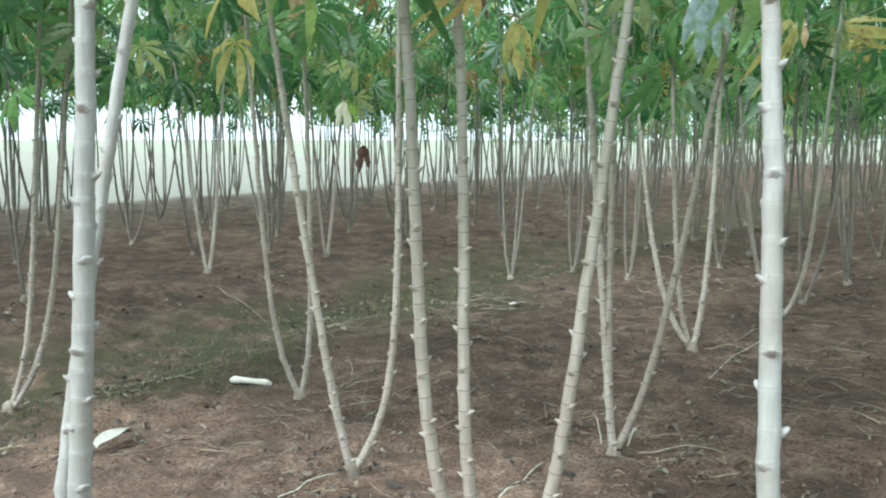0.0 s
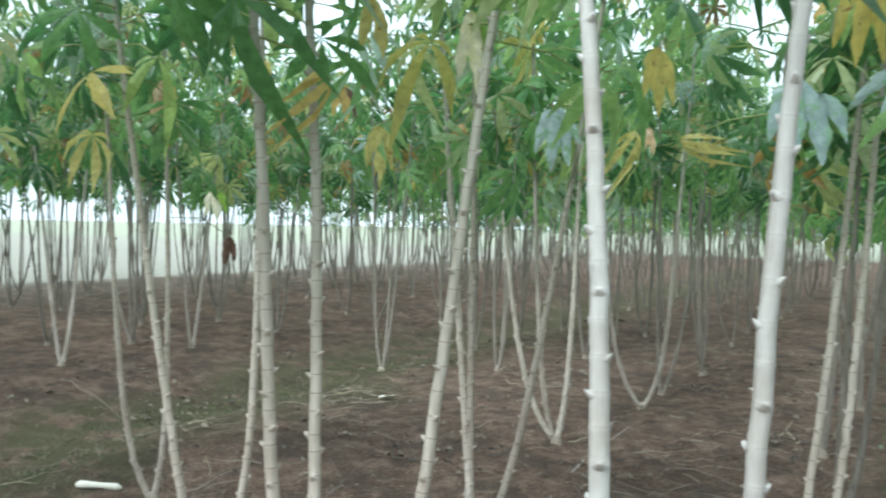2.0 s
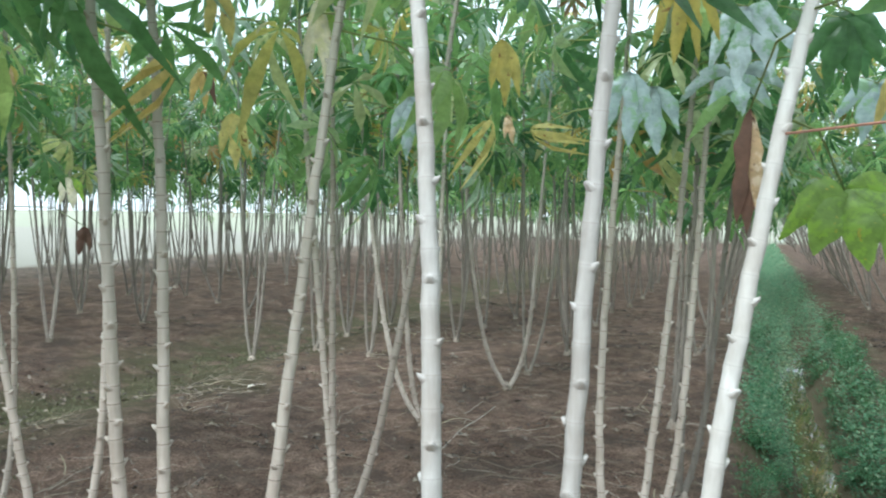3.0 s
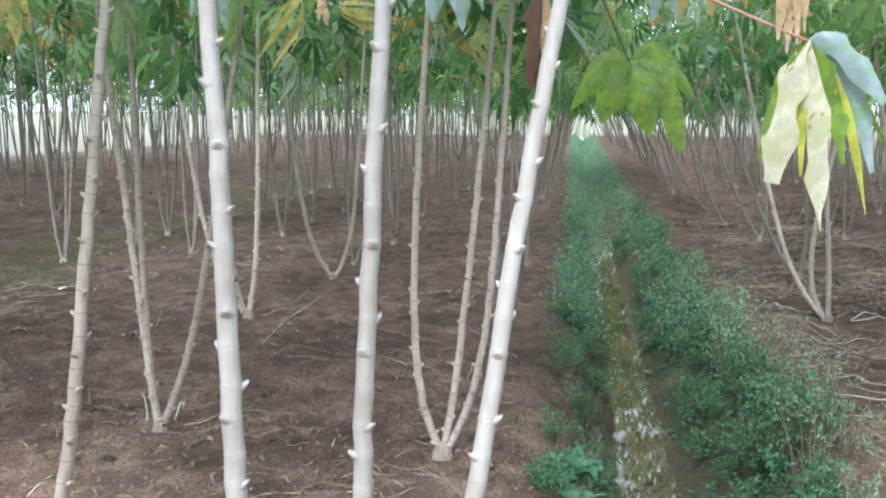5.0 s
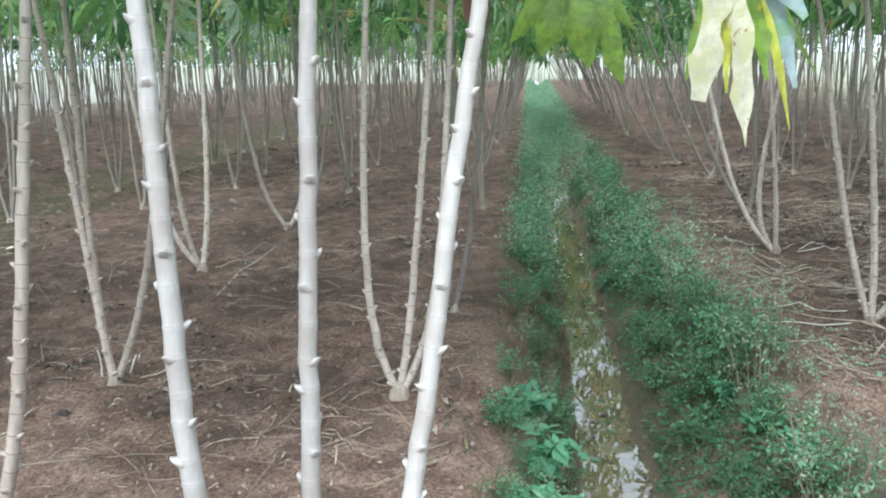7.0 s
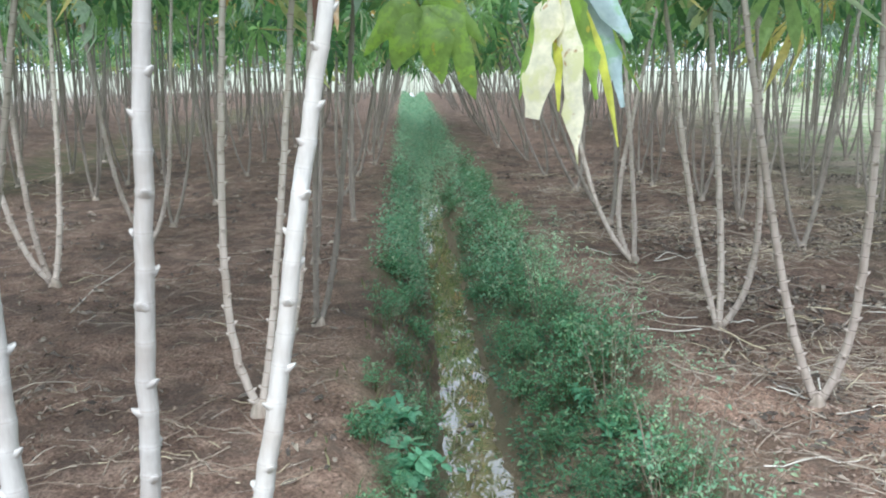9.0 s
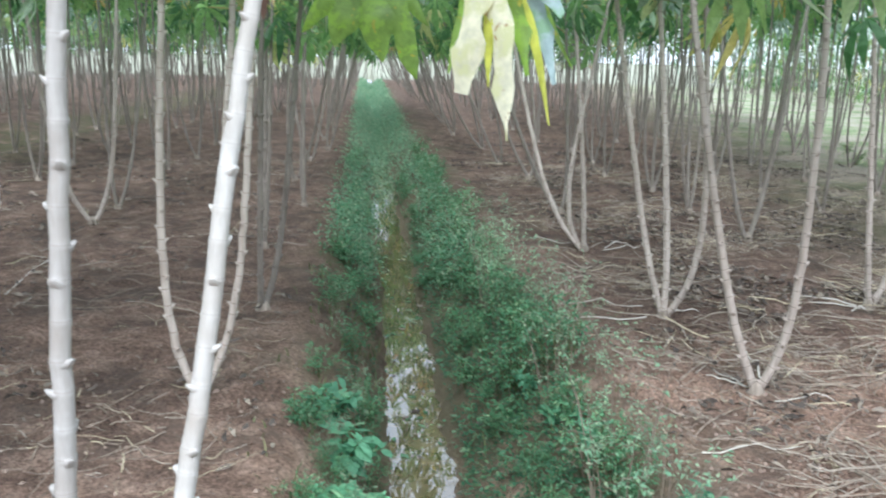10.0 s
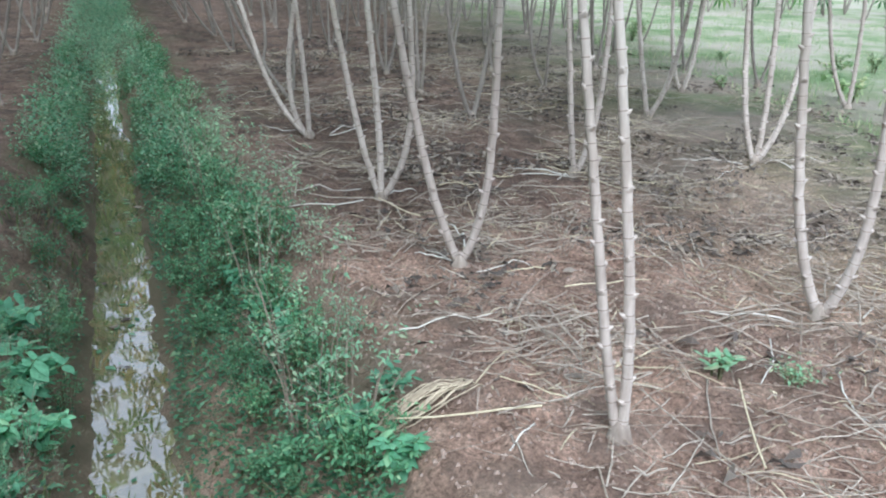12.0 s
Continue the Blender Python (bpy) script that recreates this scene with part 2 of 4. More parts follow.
STUMP = bark_material("stump_bark", (0.36, 0.31, 0.26), (0.22, 0.18, 0.145), (0.25, 0.19, 0.15), 0.9)
TWIG = bark_material("dry_twig", (0.30, 0.24, 0.185), (0.14, 0.108, 0.083), (0.21, 0.165, 0.125), 0.9)
ASH = bark_material("grey_twig", (0.43, 0.37, 0.305), (0.23, 0.195, 0.155), (0.31, 0.26, 0.21), 0.9)
STRAW = bark_material("dry_straw", (0.56, 0.49, 0.34), (0.38, 0.32, 0.21), (0.45, 0.38, 0.25), 0.8)
OLD_VINE = bark_material("old_vine_stalk", (0.50, 0.42, 0.30), (0.28, 0.225, 0.155), (0.37, 0.30, 0.21), 0.8)
PALE_WOOD = bark_material("bleached_wood", (0.72, 0.69, 0.62), (0.55, 0.5, 0.44), (0.6, 0.54, 0.46), 0.7)
LEAF = leaf_material("cassava_leaf", GREENS, True)
LEAF_ONE = leaf_material("cassava_leaf_single", GREENS, False)
YELLOW = leaf_material("yellowed_leaf", [(0.0, (0.47, 0.40, 0.10)), (0.6, (0.52, 0.48, 0.18)), (1.0, (0.45, 0.33, 0.11))], False, 0.4, 0.5, (0.25, 0.14, 0.05))
CREAM = leaf_material("faded_leaf", [(0.0, (0.66, 0.635, 0.50)), (1.0, (0.62, 0.59, 0.45))], False, 0.4, 0.5, (0.36, 0.24, 0.11), (0.57, 0.565, 0.32))
LIME = leaf_material("yellowing_leaf_finger", [(0.0, (0.58, 0.58, 0.09)), (1.0, (0.50, 0.54, 0.10))], False, 0.4, 0.5, (0.36, 0.24, 0.08))
FRESH = leaf_material("fresh_green_leaf", [(0.0, (0.20, 0.31, 0.06)), (1.0, (0.19, 0.30, 0.07))], False, 0.5, 0.45, (0.40, 0.36, 0.05), (0.26, 0.42, 0.06))
DRY = leaf_material("dry_brown_leaf", [(0.0, (0.17, 0.09, 0.055)), (1.0, (0.10, 0.055, 0.04))], False, 0.15, 0.8)
TAN = leaf_material("dry_tan_leaf", [(0.0, (0.56, 0.41, 0.25)), (1.0, (0.46, 0.32, 0.18))], False, 0.3, 0.7, (0.22, 0.13, 0.08), (0.66, 0.54, 0.38))
SILVER = leaf_material("leaf_underside", [(0.0, (0.27, 0.36, 0.37)), (1.0, (0.42, 0.51, 0.55))], False, 0.25, 0.4, None, (0.22, 0.36, 0.22))
PETIOLE = leaf_material("petiole", [(0.0, (0.25, 0.20, 0.07)), (0.6, (0.2, 0.26, 0.08)), (1.0, (0.36, 0.13, 0.08))], True, 0.1, 0.5)
RED_PETIOLE = leaf_material("red_petiole", [(0.0, (0.45, 0.20, 0.16)), (1.0, (0.5, 0.26, 0.2))], False, 0.1, 0.5)
WEED = leaf_material("weed_leaf", [(0.0, (0.075, 0.185, 0.10)), (0.5, (0.125, 0.29, 0.155)), (0.85, (0.205, 0.395, 0.225)), (1.0, (0.36, 0.47, 0.28))], True, 0.5, 0.75)
PALE_WEED = leaf_material("pale_weed_leaf", [(0.0, (0.20, 0.38, 0.24)), (0.6, (0.29, 0.49, 0.31)), (1.0, (0.46, 0.52, 0.35))], True, 0.5, 0.75)
BROAD = leaf_material("broad_weed_leaf", [(0.0, (0.11, 0.28, 0.165)), (0.7, (0.17, 0.385, 0.235)), (1.0, (0.27, 0.44, 0.26))], True, 0.45, 0.7)
GRASS = leaf_material("grass_blade", [(0.0, (0.065, 0.085, 0.035)), (0.7, (0.12, 0.14, 0.06)), (1.0, (0.22, 0.20, 0.11))], True, 0.3, 0.6)
MOSS = leaf_material("furrow_moss", [(0.0, (0.075, 0.08, 0.045)), (0.7, (0.115, 0.118, 0.068)), (1.0, (0.19, 0.17, 0.11))], True, 0.2, 0.8)
# paler than GRASS: the open edge's sunlight is put into this colour
EDGE_GRASS = leaf_material("sunlit_grass_blade", [(0.0, (0.16, 0.25, 0.11)), (0.7, (0.28, 0.36, 0.19)), (1.0, (0.45, 0.45, 0.27))], True, 0.4, 0.6)
WATER_WEED = leaf_material("water_weed_leaf", [(0.0, (0.035, 0.10, 0.05)), (0.7, (0.065, 0.17, 0.085)), (1.0, (0.16, 0.25, 0.12))], True, 0.3, 0.5)
LITTER = leaf_material("dead_leaf_litter", [(0.0, (0.06, 0.047, 0.04)), (0.6, (0.12, 0.094, 0.078)), (1.0, (0.30, 0.25, 0.20))], True, 0.05, 0.9)



# ---- mesh helpers ----
def mesh(name, verts, faces, mats, smooth=False, index=None):
    me = bpy.data.meshes.new(name)
    me.from_pydata([tuple(v) for v in verts], [], faces)
    for m in mats:
        me.materials.append(m)
    if index is not None:
        me.polygons.foreach_set("material_index", index)
    if smooth:
        me.polygons.foreach_set("use_smooth", [True] * len(me.polygons))
    me.update()
    return me


def part(name, me, parent, m=None, label=""):
    ob = new(name, me)
    ob.parent = parent
    if m is not None:
        ob.matrix_basis = m
    return tagged(ob, label)


def thing(name, x, y, z, label, category, group="", turn=0.0):
    e = new(name)
    e.empty_display_size = 0.1
    e.matrix_basis = Matrix.Translation((x, y, z)) @ Matrix.Rotation(turn, 4, "Z")
    return tagged(e, label, category, group)


class Bag:
    """Collects vertices and faces of one mesh."""

    def __init__(self):
        self.v, self.f, self.i = [], [], []

    def add(self, verts, faces, mat=0):
        k = len(self.v)
        self.v.extend(verts)
        self.f.extend([tuple(a + k for a in f) for f in faces])
        self.i.extend([mat] * len(faces))

    def tube(self, pts, radii, sides=6, mat=0, cap=True):
        k, n = len(self.v), len(pts)
        for j, (p, r) in enumerate(zip(pts, radii)):
            d = (pts[min(j + 1, n - 1)] - pts[max(j - 1, 0)]).normalized()
            a = d.cross(Vector((0.3, 1, 0.1)) if abs(d.z) > 0.8 else Vector((0, 0, 1))).normalized()
            b = d.cross(a)
            self.v.extend([p + (a * math.cos(2 * math.pi * i / sides) + b * math.sin(2 * math.pi * i / sides)) * r for i in range(sides)])
        f = [(k + j * sides + i, k + j * sides + (i + 1) % sides, k + (j + 1) * sides + (i + 1) % sides, k + (j + 1) * sides + i) for j in range(n - 1) for i in range(sides)]
        if cap:
            f += [tuple(k + i for i in reversed(range(sides))), tuple(k + (n - 1) * sides + i for i in range(sides))]
        self.f.extend(f)
        self.i.extend([mat] * len(f))

    def mesh(self, name, mats, smooth=False):
        return mesh(name, self.v, self.f, mats, smooth, self.i)


# ---- the ground: one sheet with the ditch, a shallow furrow and rough soil ----
def step(a, b, v):
    v = min(1, max(0, (v - a) / (b - a)))
    return v * v * (3 - 2 * v)


def ground_z(x, y):
    s, q = sq(x, y)
    near = step(60, 20, abs(s)) * step(40, 18, abs(q))
    w = 0.05 * noise.noise((s * 0.55, 7.1, 0.0)) + 0.03 * noise.noise((s * 2.1, 3.3, 0.0))
    ditch = step(0.84 + w, 1.40 + w, q) * step(2.05 + w, 1.22 + w, q) * step(0.2, 2.2, s)
    z = -0.52 * ditch
    z -= 0.10 * step(-4.1, -3.5, q) * step(-2.6, -3.3, q)
    z += step(-4.0, -4.9, q) * step(30, 20, abs(s)) * step(-14, -12, q) * (0.06 + 0.07 * noise.noise((s * 0.8, q * 1.1, 4)))
    z += near * (0.035 * noise.noise((x * 0.9, y * 0.9, 0)) + 0.018 * noise.noise((x * 3.1, y * 3.1, 2)) + 0.024 * noise.noise((x * 8, y * 8, 5)) + 0.014 * max(-0.2, noise.noise((x * 17, y * 17, 8))) + 0.012 * noise.noise((x * 34, y * 34, 1)))
    return z


def ticks(spans):
    out = []
    for a, b, d in spans:
        n = max(1, round((b - a) / d))
        out += [a + (b - a) * i / n for i in range(n)]
    return out + [spans[-1][1]]


def ground():
    ss = ticks([(-500, -60, 40), (-60, -10, 5), (-10, 1.5, 0.4), (1.5, 2.4, 0.06), (2.4, 4.4, 0.016), (4.4, 6, 0.03), (6, 9, 0.06), (9, 16, 0.12), (16, 50, 0.5), (50, 120, 5), (120, 900, 40)])
    qs = ticks([(-600, -60, 40), (-60, -18, 3), (-18, -7, 0.4), (-7, -2.5, 0.1), (-2.5, 1.9, 0.05), (1.9, 4.6, 0.018), (4.6, 5.6, 0.05), (5.6, 12, 0.2), (12, 60, 3), (60, 600, 40)])
    v = []
    for s in ss:
        for q in qs:
            x, y = xy(s, q)
            v.append((x, y, ground_z(x, y)))
    n = len(qs)
    f = [(i * n + j, (i + 1) * n + j, (i + 1) * n + j + 1, i * n + j + 1) for i in range(len(ss) - 1) for j in range(n - 1)]
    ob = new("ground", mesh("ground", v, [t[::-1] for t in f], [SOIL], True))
    return tagged(ob, "bare reddish-brown soil in raised planting beds", "soil", kind="structure")


ground()
a, b, c, d = xy(2.0, 0.9), xy(60, 0.9), xy(60, 2.05), xy(2.0, 2.05)
WATER_Z = -0.40
tagged(new("water", mesh("water", [(*p, WATER_Z) for p in (a, d, c, b)], [(0, 1, 2, 3)], [WATER])), "shallow brown water lying still in the ditch", "water", kind="structure")


# ---- cassava: leaves ----
def lobe(bag, angle, length, width, droop, curl=0.0, mat=0, fold=0.25, hub=0):
    """One finger of a palmate leaf, bending down along its length; shares the hub vertex."""
    k = len(bag.v)
    ca, sa = math.cos(angle), math.sin(angle)
    for t, w in ((0.32, 0.62), (0.66, 1.0)):
        r, z = length * t * (1 - 0.25 * droop * t * t), -droop * length * t * t
        for side in (-1, 0, 1):
            u = side * w * width / 2
            bag.v.append(Vector((ca * r - sa * u, sa * r + ca * u, z - abs(side) * fold * width * w * 0.5 + side * curl * width)))
    r = length * (1 - 0.25 * droop)
    bag.v.append(Vector((ca * r, sa * r, -droop * length * (1 + 0.15 * droop))))
    f = [(hub, k, k + 1), (hub, k + 1, k + 2), (k, k + 3, k + 4, k + 1), (k + 1, k + 4, k + 5, k + 2), (k + 3, k + 6, k + 4), (k + 4, k + 6, k + 5)]
    bag.f.extend(f)
    bag.i.extend([mat] * len(f))


def palmate(rng, size=0.16, droop=0.5, lobes=7, mat=0, width=0.25):
    bag = Bag()
    bag.v.append(Vector((0, 0, 0)))
    for i in range(lobes):
        u = i / (lobes - 1) * 2 - 1
        lobe(bag, u * radians(122) + rng.uniform(-0.1, 0.1), size * (1.0 - 0.42 * abs(u) ** 1.6) * rng.uniform(0.9, 1.08), size * width * (1 - 0.35 * abs(u)), droop * rng.uniform(0.7, 1.3), rng.uniform(-0.15, 0.15), mat)
    return bag


def simple_palmate(rng, size=0.16, droop=0.5, lobes=6):
    """The same leaf with one bent blade a finger, for plants deep in the field."""
    v, f = [(0.0, 0.0, 0.0)], []
    for i in range(lobes):
        u = i / (lobes - 1) * 2 - 1
        a, le = u * radians(118) + rng.uniform(-0.12, 0.12), size * (1 - 0.4 * abs(u) ** 1.6)
        w, k = size * 0.128 * (1 - 0.3 * abs(u)), len(v)
        ca, sa = math.cos(a), math.sin(a)
        r, z = 0.6 * le, -droop * le * 0.36
        v += [(ca * r - sa * w, sa * r + ca * w, z), (ca * r + sa * w, sa * r - ca * w, z), (ca * le * (1 - 0.2 * droop), sa * le * (1 - 0.2 * droop), -droop * le)]
        f += [(0, k + 1, k), (k, k + 1, k + 2)]
    return np.array(v), np.array(f)


def leaf_poses(rng, path, low, high, count):
    """Poses of leaf blades on petioles round the upper stem: (stem point, hub pose, size)."""
    out = []
    for i in range(count):
        t = (i + rng.random()) / count
        z = low + (high - low) * t
        a = i * 2.4 + rng.uniform(-0.4, 0.4)
        p = path(z)
        reach, rise = rng.uniform(0.12, 0.38) * (1.0 - 0.25 * t), rng.uniform(-0.10, 0.08) + 0.12 * t
        hub = p + Vector((math.cos(a) * reach, math.sin(a) * reach, rise))
        down = rng.uniform(0.45, 1.45) - 0.5 * t
        m = Matrix.Translation(hub) @ Matrix.Rotation(a, 4, "Z") @ Matrix.Rotation(down, 4, "Y") @ Matrix.Rotation(rng.uniform(-0.5, 0.5), 4, "X")
        out.append((p, m, rng.uniform(0.75, 1.2)))
    return out


# ---- cassava: stems ----
BEND = 0.22


def stem_path(sx, sy, lx, ly, bx=0.0, by=0.0, wob=0.0, ph=0.0):
    def at(z):
        g = 1 - math.exp(-max(z, 0) / BEND)
        return Vector((sx * g + lx * z + bx * z * z + wob * math.sin(3.1 * z + ph), sy * g + ly * z + by * z * z + wob * math.cos(2.7 * z + 1.7 * ph), z))
    return at


def stem_mesh(rng, path, top, r0, sides=8, knobs=True, gap=0.043, bark=None):
    """A cassava stem: slightly swollen nodes, each with a jutting leaf scar, turning round the stem."""
    bag = Bag()
    zs, rs, nodes = [0.0], [r0 * 1.12], []
    z = 0.05
    radius = lambda h: r0 * (1.0 - 0.30 * min(1, h / 1.3)) if h < 1.3 else r0 * (0.70 - 0.40 * min(1, (h - 1.3) / (top - 1.25)))
    while z < top:
        r = radius(z)
        if knobs:
            zs += [z - 0.007, z + 0.0005, z + 0.0027, z + 0.008]
            rs += [r, r * 1.045, r * 1.005, r * 0.97]
        else:
            zs.append(z)
            rs.append(r)
        nodes.append((z, r))
        z += gap * rng.uniform(0.75, 1.3) * (1.0 if knobs else 4.0)
    crook = [Vector((rng.gauss(0, 0.0009), rng.gauss(0, 0.0009), 0)) if knobs else Vector((0, 0, 0)) for _ in nodes]
    pts = [path(h) + crook[min(len(nodes) - 1, max(0, (j - 1) // 4))] * (1 if j and knobs else 0) for j, h in enumerate(zs)]
    bag.tube(pts, rs, sides)
    if knobs:
        for j in range(len(nodes)):
            for i in range(sides):
                bag.i[(2 + 4 * j) * sides + i] = 1
        a = rng.uniform(0, 6)
        for (z, r), off in zip(nodes, crook):
            a += 2.4 + rng.uniform(-0.3, 0.3)
            p, o = path(z) + off, Vector((math.cos(a), math.sin(a), 0))
            t, jut, wide = Vector((-o.y, o.x, 0)), r * (rng.uniform(0.30, 0.6) if bark == SILVERY else rng.uniform(0.45, 0.8)), rng.uniform(0.85, 1.2)
            k = len(bag.v)
            for out, half, tall, up in ((0.70 * r, 0.78 * r, 0.0105, -0.005), (0.97 * r + 0.25 * jut, 0.52 * r, 0.0072, -0.002), (r + 0.8 * jut, 0.44 * r, 0.0044, 0.0022), (r + 1.05 * jut, 0.28 * r, 0.0022, 0.0046)):
                for i in range(6):
                    c = math.pi * i / 3
                    bag.v.append(p + o * out + t * (half * wide * math.cos(c)) + Vector((0, 0, up + tall * math.sin(c))))
            f = [(k + j * 6 + i, k + j * 6 + (i + 1) % 6, k + j * 6 + 6 + (i + 1) % 6, k + j * 6 + 6 + i) for j in range(3) for i in range(6)] + [tuple(k + 18 + i for i in range(6))]
            bag.f.extend(f)
            bag.i.extend([0] * len(f))
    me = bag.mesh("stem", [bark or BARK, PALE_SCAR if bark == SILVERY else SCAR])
    me.polygons.foreach_set("use_smooth", [True] * len(me.polygons))
    return me


def stump_mesh(rng, r=0.027):
    bag = Bag()
    n, hs = 9, (-0.06, 0.0, 0.02, 0.036, 0.046)
    pr = [(r * k) for k in (1.5, 1.25, 1.0, 0.85, 0.5)]
    ph = [rng.uniform(0.8, 1.25) for _ in range(n)]
    for h, q in zip(hs, pr):
        for i in range(n):
            a = 2 * math.pi * i / n
            bag.v.append(Vector((math.cos(a) * q * ph[i], math.sin(a) * q * ph[(i * 2) % n], h + rng.uniform(-0.004, 0.004))))
    for j in range(len(hs) - 1):
        for i in range(n):
            bag.f.append((j * n + i, j * n + (i + 1) % n, (j + 1) * n + (i + 1) % n, (j + 1) * n + i))
    bag.f.append(tuple((len(hs) - 1) * n + i for i in range(n)))
    bag.i = [0] * len(bag.f)
    return bag.mesh("stump", [STUMP], True)


def crown_mesh(rng, paths, tops, leaves, low=0.55):
    """Petioles and leaves of a whole plant in one mesh."""
    bag = Bag()
    for path, top in zip(paths, tops):
        for p, m, size in leaf_poses(rng, path, top * low, top, leaves):
            hub = m.translation
            bag.tube([p, p.lerp(hub, 0.55) + Vector((0, 0, 0.03)), hub], [0.0035, 0.003, 0.002], 3, 1, False)
            lf = palmate(rng, 0.205 * size, rng.uniform(0.25, 0.9))
            bag.add([m @ v for v in lf.v], lf.f, 0)
    return bag.mesh("crown", [LEAF, PETIOLE])


LEAF_RNG = random.Random(4)
LEAF_MESHES = [palmate(LEAF_RNG, 0.195, d, n).mesh("leaf", [LEAF_ONE]) for d, n in ((0.3, 7), (0.5, 7), (0.7, 5), (0.9, 7), (0.45, 6), (1.1, 5))]
YELLOW_MESHES = [palmate(LEAF_RNG, 0.15, d, n).mesh("leaf", [YELLOW]) for d, n in ((1.0, 5), (1.4, 6))]
PETIOLE_BAG = Bag()
PETIOLE_BAG.tube([Vector((0, 0, 0)), Vector((0, 0.02, 0.5)), Vector((0, 0, 1))], [0.0035, 0.003, 0.002], 4)
PETIOLE_MESH = PETIOLE_BAG.mesh("petiole", [PETIOLE])
PLANT_SPOTS, STEMS = [], {}
SAY = "cassava plant with tan-grey knobbly stems and green palmate leaves"
PALE_SAY = "cassava plant with silvery white knobbly stems at the field edge"


def span(p, q):
    """The pose that carries a unit rod along z from p to q."""
    d = q - p
    return Matrix.Translation(p) @ d.to_track_quat("Z", "Y").to_matrix().to_4x4() @ Matrix.Diagonal((1, 1, d.length, 1))


def cassava(x, y, stems, seed, r0=0.0165, single=0, leaves=32, low=0.52, label=SAY, top=2.85, sides=9, gap=0.046, bark=None):
    """A plant of one or more stems from one stump. stems: (spread x, y, lean x, y). single: leaves a stem that are objects of their own."""
    rng = random.Random(seed)
    root = thing("cassava_plant", x, y, ground_z(x, y), label, "cassava plant", "cassava plants in the field")
    part("stump", stump_mesh(rng), root)
    paths, tops = [], []
    for st, thick in zip(stems, r0 if isinstance(r0, tuple) else (r0,) * len(stems)):
        path = stem_path(*st, wob=0.003, ph=rng.uniform(0, 6))
        h = top * rng.uniform(0.92, 1.1)
        part("stem", stem_mesh(rng, path, h, thick * rng.uniform(0.94, 1.06), sides, gap=gap, bark=bark), root)
        paths.append(path)
        tops.append(h)
    if single:
        for path, h in zip(paths, tops):
            for i, (p, m, size) in enumerate(leaf_poses(rng, path, h * low, h, single)):
                old = i < 2 and rng.random() < 0.28
                me = rng.choice(YELLOW_MESHES if old else LEAF_MESHES)
                lf = part("leaf", me, root, m @ Matrix.Diagonal((size, size, size, 1)), "yellowed drooping leaf" if old else "")
                part("petiole", PETIOLE_MESH, lf, lf.matrix_basis.inverted() @ span(p, m.translation))
    else:
        part("crown", crown_mesh(rng, paths, tops, leaves, low), root)
    PLANT_SPOTS.append((x, y))
    STEMS[root] = paths
    return root


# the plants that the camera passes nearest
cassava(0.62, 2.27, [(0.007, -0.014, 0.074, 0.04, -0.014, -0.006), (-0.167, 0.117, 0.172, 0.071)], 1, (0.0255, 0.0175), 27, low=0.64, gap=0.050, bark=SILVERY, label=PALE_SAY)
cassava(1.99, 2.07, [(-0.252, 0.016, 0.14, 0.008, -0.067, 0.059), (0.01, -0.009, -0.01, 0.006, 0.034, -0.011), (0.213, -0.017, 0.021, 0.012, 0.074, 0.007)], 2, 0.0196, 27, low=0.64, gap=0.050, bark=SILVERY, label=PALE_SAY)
cassava(1.42, 2.93, [(-0.224, -0.012, 0.013, -0.009, -0.023, -0.003), (-0.147, -0.015, 0.065, 0.007, -0.039, 0.026), (0.106, -0.06, 0.066, 0.019, 0.026, 0.01)], 3, 0.0180, 27, low=0.60)
cassava(1.805, 4.081, [(-0.013, 0.001, -0.076, 0.006), (0.099, 0.002, 0.159, -0.028), (-0.024, 0.001, -0.009, 0.0)], 4, 0.0160, 26, low=0.53)
cassava(2.692, 3.412, [(-0.131, 0.052, 0.055, -0.022), (0.032, -0.013, 0.076, -0.03), (0.12, -0.048, 0.055, -0.022)], 5, 0.0144, 26, low=0.53)
cassava(2.4, 5.683, [(-0.164, 0.033, -0.118, 0.023), (-0.086, 0.017, -0.04, 0.008), (0.05, -0.01, 0.033, -0.007)], 6)
cassava(3.139, 6.57, [(-0.163, 0.042, -0.097, 0.025), (0.128, -0.033, 0.06, -0.016)], 7)
cassava(0.872, 3.676, [(-0.03, -0.006, -0.133, -0.027), (0.169, 0.034, -0.002, 0.0)], 8, 0.0152, 26, low=0.55)
cassava(0.457, 4.592, [(-0.104, -0.027, -0.054, -0.014), (0.073, 0.019, -0.022, -0.006)], 9, 0.0136)
cassava(-1.187, 7.875, [(-0.018, -0.007, -0.102, -0.038), (0.043, 0.016, 0.074, 0.028)], 10)
cassava(-0.369, 8.762, [(-0.033, -0.008, -0.062, -0.014), (0.019, 0.004, 0.102, 0.023)], 11)
cassava(-0.785, 4.346, [(0.072, 0.046, 0.063, 0.04), (0.144, 0.092, 0.079, 0.05)], 12, 0.0144)
cassava(4.319, 2.409, [(-0.043, 0.066, -0.099, 0.153), (0.073, -0.113, -0.02, 0.031)], 13, 0.0168, 26)
cassava(4.783, 3.217, [(-0.027, 0.033, -0.119, 0.147), (0.025, -0.031, -0.074, 0.092), (0.129, -0.159, -0.063, 0.078)], 14, 0.0152, 26)
cassava(5.503, 4.463, [(-0.136, 0.138, -0.162, 0.164), (0.021, -0.021, -0.081, 0.082), (-0.149, 0.152, 0.129, -0.131)], 15, 0.0152)
